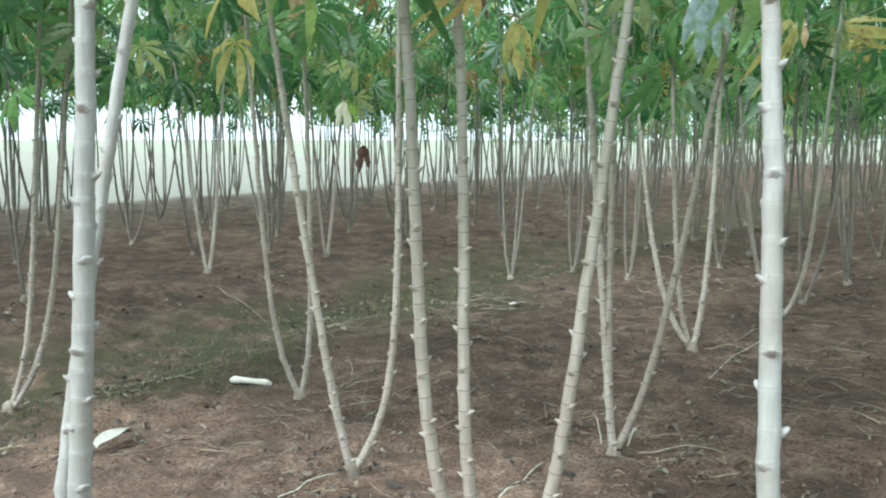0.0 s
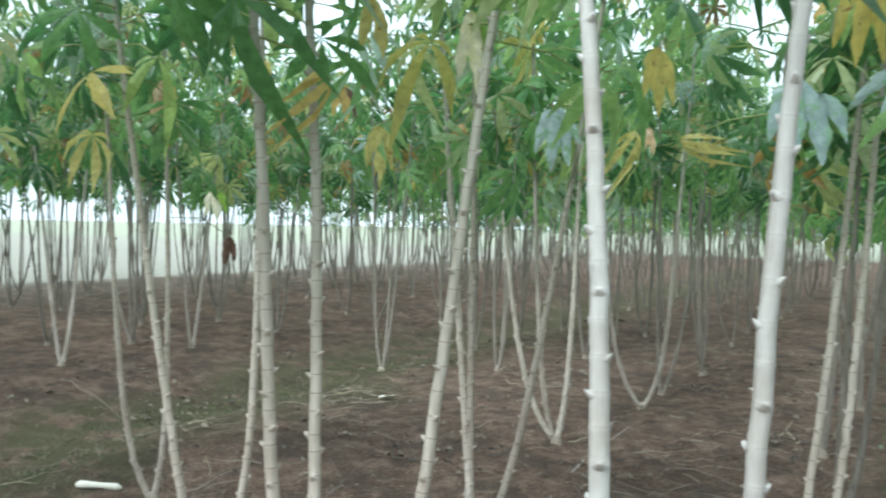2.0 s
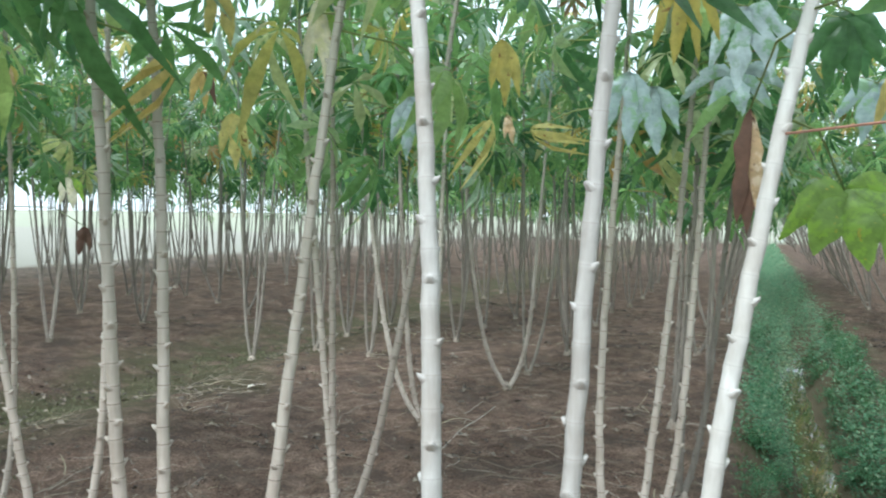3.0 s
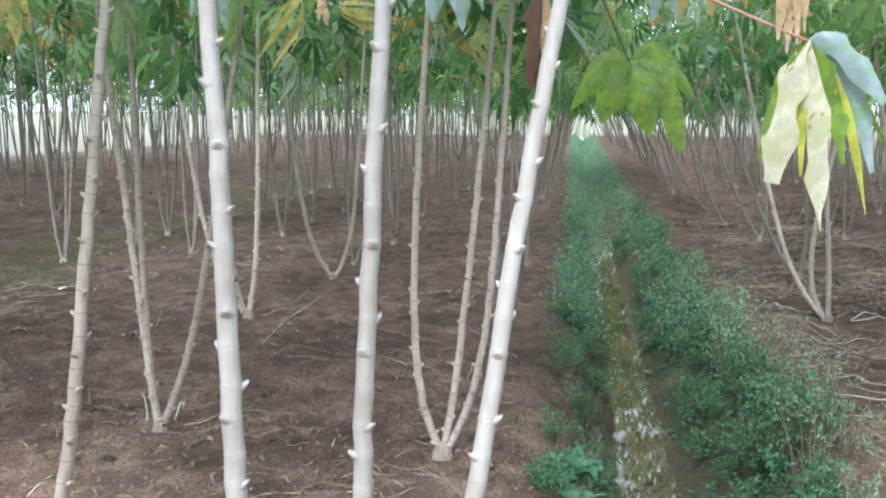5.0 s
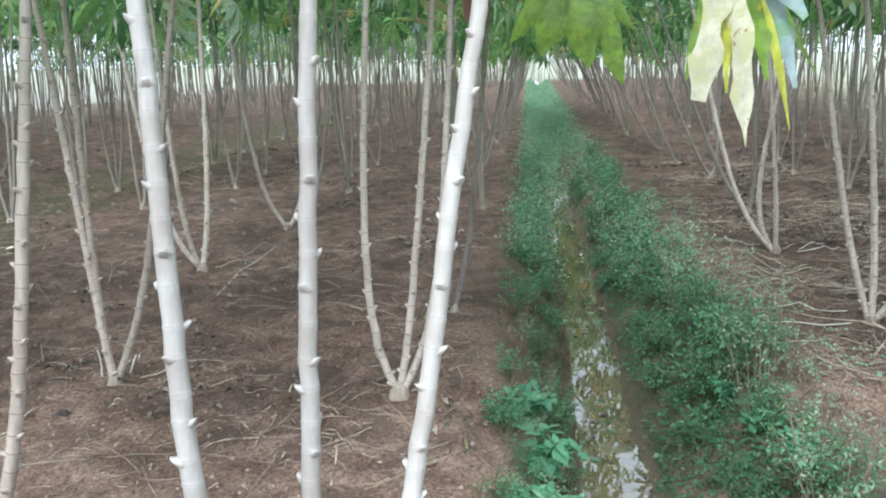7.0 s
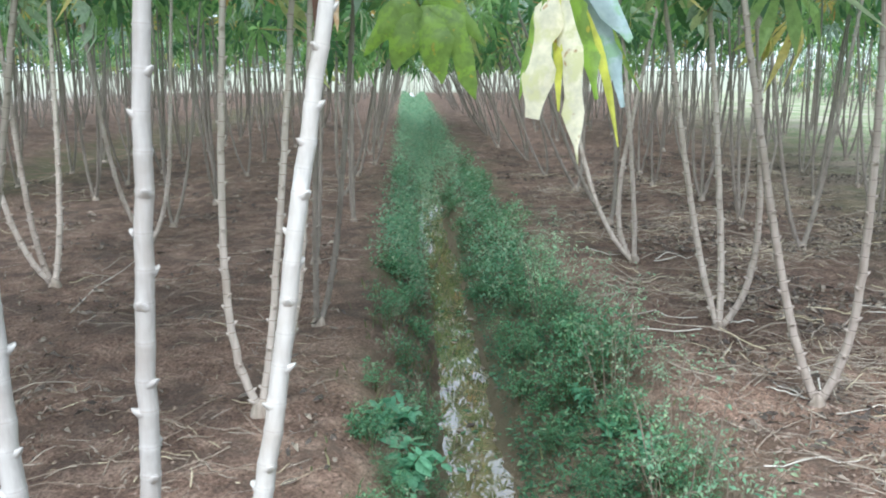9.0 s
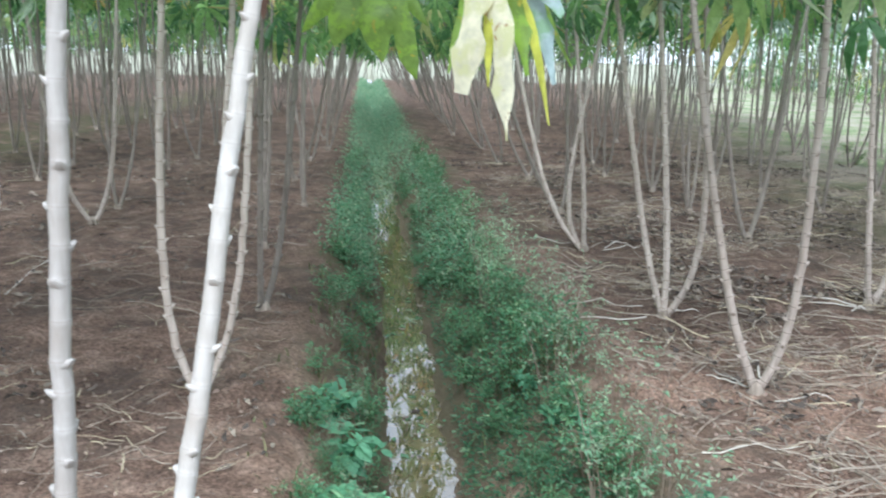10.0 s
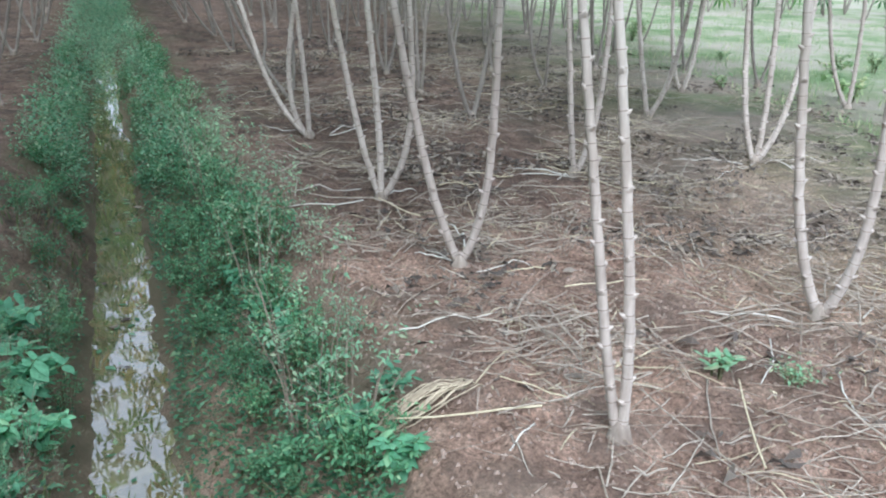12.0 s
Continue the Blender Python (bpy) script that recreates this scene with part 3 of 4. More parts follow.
cassava(3.687, 1.439, [(-0.009, 0.019, -0.06, 0.129), (0.02, -0.042, -0.055, 0.119)], 16, 0.0140, 26, low=0.7)
cassava(4.773, 1.297, [(-0.026, 0.11, -0.015, 0.065), (0.033, -0.14, -0.018, 0.076)], 17, 0.0176, 26)
cassava(5.784, 2.808, [(-0.007, 0.013, -0.041, 0.073), (0.053, -0.094, 0.01, -0.018)], 18)
cassava(6.73, 2.221, [(-0.027, 0.081, -0.022, 0.067), (0.013, -0.038, -0.013, 0.039), (0.043, -0.128, 0.016, -0.049)], 19, 0.0176)
cassava(9.025, 2.345, [(-0.031, 0.131, -0.034, 0.14), (0.007, -0.029, -0.012, 0.048)], 20)
cassava(7.551, 3.271, [(-0.006, 0.012, -0.064, 0.136), (0.052, -0.11, 0.049, -0.103)], 21, 0.0176)
cassava(8.76, 3.566, [(-0.04, 0.094, -0.02, 0.047), (0.031, -0.072, 0.017, -0.039)], 22)
cassava(7.138, 1.579, [(-0.011, 0.06, -0.029, 0.161), (-0.004, 0.021, -0.009, 0.049)], 23)

# ---- the rest of the field, row by row ----
FIELD = random.Random(11)
ROWS_Q = [8.8, 7.7, 6.6, 5.65, 4.65, 3.6, 2.55, 0.6, -0.62, -1.75, -2.75, -4.95, -6.1, -7.25, -8.4, -9.55, -10.7, -11.85, -13.0]


SEEN_SPOTS = [(1.36, 8.35), (1.91, 8.57), (2.34, 8.09), (-3.0, 8.07), (-0.92, 8.82), (3.48, 7.24), (4.49, 9.19), (3.83, 5.45), (4.74, 6.73), (5.15, 7.73),
              (6.61, 4.08), (7.2, 5.03), (7.19, 6.91), (7.88, 8.2), (8.59, 9.43), (1.23, 11.02), (0.85, 11.75)]


def field_spots():
    out = list(SEEN_SPOTS)
    for q in ROWS_Q:
        # left rows start nearer: plants out of view, added to shade the soil
        s = (2.15 if q < -1 else 3.1) + FIELD.uniform(0, 0.4)
        while s < 46:
            x, y = xy(s + FIELD.uniform(-0.12, 0.12), q + FIELD.uniform(-0.1, 0.1))
            clear = all((x - a) ** 2 + (y - b) ** 2 > 0.75 for a, b in PLANT_SPOTS + SEEN_SPOTS)
            if clear and not (s < 5 and q > 3.9) and not (-4 < q < -1 and 2.8 < s < 7) and q < 6.4 + 0.27 * (s - 5.7):
                out.append((x, y))
            s += 1.12
    for k in range(26):
        out.append(xy(FIELD.uniform(46.5, 50), -1.5 + k * 0.25))
    return out


def random_stems(rng, bias=0.0):
    n, a = rng.choice((2, 2, 3, 3)), rng.uniform(0, 6.28)
    out = []
    for i in range(n):
        b = a + i * 6.28 / n + rng.uniform(-0.5, 0.5)
        r, k, c = rng.uniform(0.03, 0.13), rng.uniform(-0.02, 0.16), b + rng.uniform(-0.6, 0.6)
        out.append((r * math.cos(b), r * math.sin(b), k * math.cos(c) + bias * UQ.x, k * math.sin(c) + bias * UQ.y))
    return out


SPOTS = sorted(field_spots(), key=lambda p: (p[0] - 1.7) ** 2 + (p[1] - 0.8) ** 2)
NEAR, FAR = SPOTS[:260], SPOTS[260:]


def overhang(x, y):
    """The rows beside the ditch lean in over it."""
    s, q = sq(x, y)
    far, mid = s > 14, s > 8.5
    return (0.2 if far else 0.05) if 0.2 < q < 1.0 else (-0.36 if far else -0.32 if mid else -0.24) if 2.1 < q < 3.0 else 0.0


PROTOS = {}
for x, y in NEAR:
    turn, k, lean = FIELD.uniform(0, 6.28), FIELD.uniform(0.92, 1.08), overhang(x, y)
    kin = PROTOS.setdefault(lean, [])
    if len(kin) < (10 if lean == 0 else 6):
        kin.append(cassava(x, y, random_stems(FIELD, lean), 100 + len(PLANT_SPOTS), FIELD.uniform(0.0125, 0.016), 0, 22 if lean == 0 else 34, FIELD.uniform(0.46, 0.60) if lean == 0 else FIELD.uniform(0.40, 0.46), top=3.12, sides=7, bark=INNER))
    else:
        copy_thing(FIELD.choice(kin), Matrix.Translation((x, y, ground_z(x, y))) @ Matrix.Rotation(turn if lean == 0 else FIELD.uniform(-0.3, 0.3), 4, "Z") @ Matrix.Diagonal((1, 1, k, 1)))


def far_field(name, label, spots, seed, low=0.51):
    rng = random.Random(seed)
    bag, vs, fs, count = Bag(), [], [], 0
    shapes = [simple_palmate(rng, 0.18, d) for d in (0.3, 0.6, 0.9, 1.2)]
    for x, y in spots:
        base = Vector((x, y, ground_z(x, y)))
        for st in random_stems(rng, overhang(x, y))[:2]:
            path, top = stem_path(*st), rng.uniform(2.55, 3.05)
            bag.tube([base + path(z) for z in (0, 0.12, 0.3, 0.7, 1.3, 1.8)], [0.018, 0.017, 0.0155, 0.014, 0.012, 0.009], 4, 0, False)
            for p, m, size in leaf_poses(rng, path, top * low * rng.uniform(0.75, 1.05), top, 11):
                v, f = rng.choice(shapes)
                r = np.array(m.to_3x3()) * (size * 1.25)
                vs.append(v @ r.T + np.array(base + m.translation))
                fs.append(f + count)
                count += len(v)
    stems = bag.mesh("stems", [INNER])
    crowns = mesh("crowns", np.concatenate(vs).tolist(), np.concatenate(fs).tolist(), [LEAF])
    root = thing(name, 0, 0, 0, label, "cassava plants")
    tagged(root, kind="stuff")
    tagged(part("stems", stems, root), kind="stuff")
    tagged(part("crowns", crowns, root), kind="stuff")


far_field("distant_cassava", "rows of cassava plants deep in the field", FAR, 31)
# unseen rows added behind the camera to block low skylight from that side
far_field("cassava_across_path", "added rows of cassava plants, out of view, that block low light", [xy(-6.0 - 1.15 * i + FIELD.uniform(-0.2, 0.2), -13 + 1.1 * j + FIELD.uniform(-0.15, 0.15)) for i in range(6) for j in range(25)], 32)

# the next plot, past the grass
far_field("next_plot", "bushy green crop beyond the grass strip", [xy(-2 + 1.2 * i + FIELD.uniform(-0.3, 0.3), 16.5 - 6.5 * step(9, 16, 1.2 * i - 2) + 0.2 * (1.2 * i - 5.7) + 1.1 * j + FIELD.uniform(-0.3, 0.3)) for i in range(38) for j in range(4)], 33, 0.12)


# ---- weeds along the ditch ----
def weed_meshes(rng, height, leaf, spread, stalks, pairs, mat, stalk_mat=None, slim=1.0):
    st, lf = Bag(), Bag()
    for i in range(stalks):
        a, le = rng.uniform(0, 6.28), rng.uniform(0.2, 1.0) * spread
        tip = Vector((math.cos(a) * le, math.sin(a) * le, height * rng.uniform(0.6, 1.0)))
        mid = tip * 0.5 + Vector((-tip.x * 0.15, -tip.y * 0.15, 0.04))
        pts = [Vector((math.cos(a) * 0.01, math.sin(a) * 0.01, -0.02)), mid, tip]
        st.tube(pts, [0.003, 0.0025, 0.0012], 4, 0, False)
        for j in range(pairs):
            t = 0.25 + 0.75 * (j + rng.random()) / pairs
            p = pts[1].lerp(pts[2], (t - 0.5) * 2) if t > 0.5 else pts[0].lerp(pts[1], t * 2)
            for k in (0, 1):
                b, size = j * 1.57 + k * 3.14 + rng.uniform(-0.5, 0.5), leaf * rng.uniform(0.6, 1.2)
                m = Matrix.Translation(p) @ Matrix.Rotation(b, 4, "Z") @ Matrix.Rotation(rng.uniform(-0.8, 0.8), 4, "Y") @ Matrix.Rotation(rng.uniform(-0.5, 0.5), 4, "X")
                half = [(u, v * slim, w) for u, v, w in ((0.16, 0.17, 0.02), (0.40, 0.27, -0.02), (0.68, 0.20, -0.06), (0.86, 0.09, -0.10))]
                q = [(0.45, 0, 0.04), (0, 0, 0)] + [(u, -v, w) for u, v, w in half] + [(1, 0, -0.15)] + [(u, v, w) for u, v, w in reversed(half)]
                lf.add([m @ (Vector(v) * size) for v in q], [(0, i, i + 1) for i in range(1, 10)] + [(0, 10, 1)])
    return st.mesh("stem_tuft", [stalk_mat or GRASS]), lf.mesh("foliage", [mat])


def bushy_weed(rng, height, spread, stalks, twigs, leaves, leaf, mat, stalk_mat):
    st, lf = Bag(), Bag()
    for i in range(stalks):
        a, out, h = rng.uniform(0, 6.28), spread * rng.random() ** 0.7, height * rng.uniform(0.45, 1.0)
        foot = Vector((math.cos(a), math.sin(a), 0)) * out * 0.35
        tip = Vector((math.cos(a + rng.gauss(0, 0.3)) * out, math.sin(a + rng.gauss(0, 0.3)) * out, h))
        at = lambda t: foot.lerp(tip, t) + Vector((0, 0, 0.16 * h * math.sin(math.pi * t)))
        st.tube([foot - Vector((0, 0, 0.03)), at(0.35), at(0.7), tip], [0.0022, 0.0018, 0.0014, 0.0008], 4, 0, False)
        for j in range(twigs):
            t = rng.uniform(0.15, 1.0)
            p, b, le = at(t), rng.uniform(0, 6.28), rng.uniform(0.04, 0.11) * (1.2 - 0.5 * t)
            end = p + Vector((math.cos(b) * le, math.sin(b) * le, le * rng.uniform(-0.1, 0.8)))
            st.tube([p, end], [0.001, 0.0006], 3, 0, False)
            for k in range(leaves):
                m = Matrix.Translation(p.lerp(end, (k + rng.random()) / leaves)) @ Matrix.Rotation(b + rng.uniform(-1.6, 1.6), 4, "Z") @ Matrix.Rotation(rng.uniform(-0.7, 0.9), 4, "Y") @ Matrix.Rotation(rng.uniform(-0.9, 0.9), 4, "X")
                size, w = leaf * rng.uniform(0.5, 1.3), rng.uniform(0.15, 0.27)
                lf.add([m @ (Vector(v) * size) for v in ((0, 0, 0), (0.35, -w, 0.03), (1, 0, -0.12), (0.35, w, 0.03))], [(0, 1, 2), (0, 2, 3)])
    return st.mesh("stem_tuft", [stalk_mat]), lf.mesh("foliage", [mat])


WEEDS = random.Random(21)
FINE = [bushy_weed(WEEDS, h, sp, st, tw, lv, le, WEED, GRASS) for h, sp, st, tw, lv, le in ((0.34, 0.20, 14, 8, 7, 0.022), (0.42, 0.24, 14, 8, 7, 0.025), (0.28, 0.26, 16, 7, 6, 0.028), (0.48, 0.19, 12, 9, 7, 0.023), (0.36, 0.28, 15, 7, 6, 0.032), (0.24, 0.22, 14, 7, 6, 0.036))]
STALKY = [bushy_weed(WEEDS, h, 0.20, 9, 6, 5, 0.02, PALE_WEED, TWIG) for h in (0.40, 0.48, 0.55)]
BROADS = [weed_meshes(WEEDS, h, le, sp, n, pr, BROAD) for h, le, sp, n, pr in ((0.26, 0.080, 0.20, 8, 6), (0.30, 0.066, 0.17, 9, 7), (0.20, 0.090, 0.22, 7, 5))]
EDGE = [weed_meshes(WEEDS, h, le, 0.2, 8, 5, EDGE_GRASS) for h, le in ((0.16, 0.06), (0.22, 0.05))]
SEEDLING = [weed_meshes(WEEDS, 0.07, 0.045, 0.06, 6, 3, PALE_WEED, None, 0.7), bushy_weed(WEEDS, 0.08, 0.07, 9, 4, 4, 0.02, PALE_WEED, GRASS)]


def weed(kinds, s, q, scale, label, group, z=None, name="weed"):
    x, y = xy(s, q)
    st, lf = WEEDS.choice(kinds)
    e = thing(name, x, y, ground_z(x, y) if z is None else z, label, "weed", group, WEEDS.uniform(0, 6.28))
    e.scale = (scale, scale, scale * WEEDS.uniform(0.85, 1.15))
    part("stem_tuft", st, e)
    part("foliage", lf, e)


for i in range(116):
    s = 2.75 + 9.4 * (i / 116) ** 1.05
    inner = 1.62 if s < 4.4 else 1.58 if s < 7 else 1.50
    q = inner + ((1.86 if s < 4.4 else 1.95 if s < 5.5 else 1.86) - inner) * WEEDS.random()
    weed(FINE, s, q, (WEEDS.uniform(0.35, 0.7) if s < 4.4 else WEEDS.uniform(0.45, 0.9) if s < 6 else WEEDS.uniform(0.35, 0.75)) * (0.65 if q < 1.73 else 1.0), "bushy small-leaved green weed on the ditch bank", "ditch weeds")
for i in range(24):
    weed(STALKY, 3.4 + 4.4 * (i / 24), WEEDS.uniform(1.74, 2.02), WEEDS.uniform(0.5, 0.9), "thin tall pale-green weed with dry brown stalks", "stalky weeds")
for i in range(16):
    weed(STALKY, 2.9 + 5.5 * (i / 16) ** 1.1, WEEDS.uniform(0.98, 1.14), WEEDS.uniform(0.25, 0.45), "thin tall pale-green weed with dry brown stalks", "stalky weeds")
for i in range(26):
    weed(FINE if i % 3 else STALKY, 2.8 + 2.2 * (i / 26), WEEDS.uniform(0.92, 1.2), WEEDS.uniform(0.2, 0.45), "low olive-green weed on the ditch bank", "bank weeds")
for i in range(44):
    s = 2.8 + 9.5 * (i / 44) ** 0.8
    weed(FINE, s, WEEDS.uniform(0.96, 1.2), WEEDS.uniform(0.2, 0.4) if s < 5 else WEEDS.uniform(0.3, 0.6), "bushy small-leaved green weed on the ditch bank", "ditch weeds")
for s, q, k in ((4.05, 1.08, 0.85), (4.32, 1.04, 0.7), (3.75, 1.05, 0.5), (3.88, 1.13, 0.6), (3.5, 1.08, 0.45), (3.92, 1.84, 0.5), (3.35, 1.88, 0.5), (4.25, 1.78, 0.5), (3.15, 1.92, 0.5), (3.48, 1.98, 0.4), (4.6, 1.76, 0.4)):
    weed(BROADS, s, q, k, "broad-leaved bright green weed at the water's edge", "broad weeds")
for s, q, k in ((3.25, 2.83, 1.0), (3.9, 2.0, 0.9), (3.16, 3.0, 0.8)):
    weed(SEEDLING, s, q, k, "small pale-green seedling in bare soil", "seedlings", name="seedling")

for i in range(14):
    s = WEEDS.uniform(4.8, 13)
    weed(EDGE, s, 6.0 + 0.25 * (s - 5.7) + WEEDS.uniform(-0.7, 2.2), WEEDS.uniform(0.7, 1.3), "bushy bright green weed in pale grass", "edge weeds")


def blades(name, label, area, count, height, mat, seed):
    rng, bag = random.Random(seed), Bag()
    for _ in range(count):
        s, q = area(rng)
        if noise.noise((s * 1.3, q * 1.3, seed)) < rng.uniform(-0.4, 0.3):
            continue
        x, y = xy(s, q)
        z, a, h = ground_z(x, y), rng.uniform(0, 6.28), height * rng.uniform(0.5, 1.3)
        o, w = Vector((math.cos(a), math.sin(a), 0)), Vector((-math.sin(a), math.cos(a), 0)) * 0.004
        p = Vector((x, y, z - 0.01))
        bag.add([p - w, p + w, p + o * h * 0.3 + Vector((0, 0, h * 0.7)) + w * 0.7, p + o * h * 0.3 + Vector((0, 0, h * 0.7)) - w * 0.7, p + o * h * 0.8 + Vector((0, 0, h))], [(0, 1, 2, 3), (3, 2, 4)])
    tagged(new(name, bag.mesh(name, [mat])), label, "grass", kind="stuff")


blades("furrow_grass", "low mossy grass in the shallow furrow", lambda r: (lambda s: (s, r.gauss(-3.1 if s < 5.5 else -3.3, 0.42 if s < 5.5 else 0.25)))(2.5 + 7 * r.random() ** 1.3), 12000, 0.024, MOSS, 41)


def far_ditch_growth():
    rng, bag = random.Random(42), Bag()
    for _ in range(4600):
        s, q = 6.5 + 37.5 * rng.random() ** 1.8, rng.uniform(0.93, 1.8)
        if 1.18 < q < 1.6 and s < 9.5 + rng.uniform(0, 6):
            continue
        x, y = xy(s, q)
        z, k = max(ground_z(x, y), WATER_Z), 1 + (s - 8) / 14
        for _ in range(11):
            m = Matrix.Translation((x + rng.gauss(0, 0.06), y + rng.gauss(0, 0.05), z + 0.26 * rng.random())) @ Matrix.Rotation(rng.uniform(0, 6.28), 4, "Z") @ Matrix.Rotation(rng.uniform(-0.7, 0.7), 4, "Y")
            size = 0.028 * k * rng.uniform(0.6, 1.3)
            # leaves turn paler with distance, painting haze and light into the far ditch
            bag.add([m @ (Vector(v) * size) for v in ((0, 0, 0), (0.5, -0.28, 0.02), (1, 0, -0.12), (0.5, 0.28, 0.02))], [(0, 1, 2, 3)], 1 if rng.random() < 0.6 + (s - 8) / 12 else 0)
    tagged(new("ditch_growth", bag.mesh("ditch_growth", [WEED, PALE_WEED])), "green growth filling the far ditch", "weeds", kind="stuff")


def water_weed():
    """The low green mat that creeps out over the water from both banks."""
    rng, bag = random.Random(46), Bag()
    for _ in range(42000):
        s, far_side = 2.7 + 6.5 * rng.random() ** 1.2, rng.random() < 0.84
        q = 1.88 - (0.40 if s < 4.4 else 0.37) * rng.random() ** 1.3 if far_side else 1.04 + 0.16 * rng.random() ** 1.4
        if noise.noise((s * 3.1, q * 5, 2)) < rng.uniform(-0.5, 0.25) - (0.25 if far_side else 0):
            continue
        x, y = xy(s, q)
        z = max(ground_z(x, y), WATER_Z) + 0.07 * rng.random() ** 2
        m = Matrix.Translation((x, y, z)) @ Matrix.Rotation(rng.uniform(0, 6.28), 4, "Z") @ Matrix.Rotation(rng.uniform(-0.6, 0.6), 4, "Y")
        size = 0.008 + 0.018 * rng.random() ** 2
        bag.add([m @ (Vector(v) * size) for v in ((0, 0, 0), (0.5, -0.3, 0.05), (1, 0, 0), (0.5, 0.3, 0.05))], [(0, 1, 2), (0, 2, 3)])
    tagged(new("water_weed", bag.mesh("water_weed", [WATER_WEED])), "low dark green mat creeping over the ditch water", "weeds", kind="stuff")


far_ditch_growth()
water_weed()
blades("bank_moss", "low moss and grass on the ditch bank", lambda r: (2.5 + 7 * r.random() ** 1.3, r.choice((r.gauss(1.08, 0.12), r.gauss(1.75, 0.14)))), 2200, 0.06, GRASS, 44)
blades("edge_grass", "pale green grass past the edge of the field", lambda r: (lambda s: (s, 5.9 + 0.2 * (s - 5.7) + 7 * r.random() ** 1.5))(4.0 + 14 * r.random() ** 1.5), 16000, 0.06, EDGE_GRASS, 43)


def floating_scraps():
    rng, bag = random.Random(61), Bag()
    for _ in range(2600):
        s, q = 2.8 + 6 * rng.random() ** 1.2, rng.choice((rng.uniform(1.2, 1.45), rng.gauss(1.54, 0.06), rng.gauss(1.56, 0.08), rng.gauss(1.15, 0.06)))
        if noise.noise((s * 2.2, q * 4, 3)) < rng.uniform(-0.1, 0.45):
            continue
        x, y = xy(s, q)
        m = Matrix.Translation((x, y, max(WATER_Z, ground_z(x, y)) + 0.004)) @ Matrix.Rotation(rng.uniform(0, 6.28), 4, "Z") @ Matrix.Rotation(rng.uniform(-0.15, 0.15), 4, "X")
        k, w = 0.012 + 0.05 * rng.random() ** 3, rng.uniform(0.12, 0.35)
        bag.add([m @ (Vector(v) * k) for v in ((0, 0, 0), (0.4, -w, 0.03), (1, 0.05, 0), (0.4, w, 0.02))], [(0, 1, 2), (0, 2, 3)], rng.choice((0, 0, 1, 2)))
    tagged(new("floating_scraps", bag.mesh("floating_scraps", [WEED, LITTER, PALE_WEED])), "small leaf scraps and duckweed on the ditch water and mud", "litter", kind="stuff")


floating_scraps()


# ---- dead twigs and leaves on the beds ----
def twig_points(rng, length, bend):
    a, pts, p = rng.uniform(0, 6.28), [], Vector((0, 0, 0))
    for i in range(5):
        pts.append(p.copy())
        p += Vector((math.cos(a), math.sin(a), 0)) * length / 4
        a += rng.uniform(-bend, bend)
    return pts


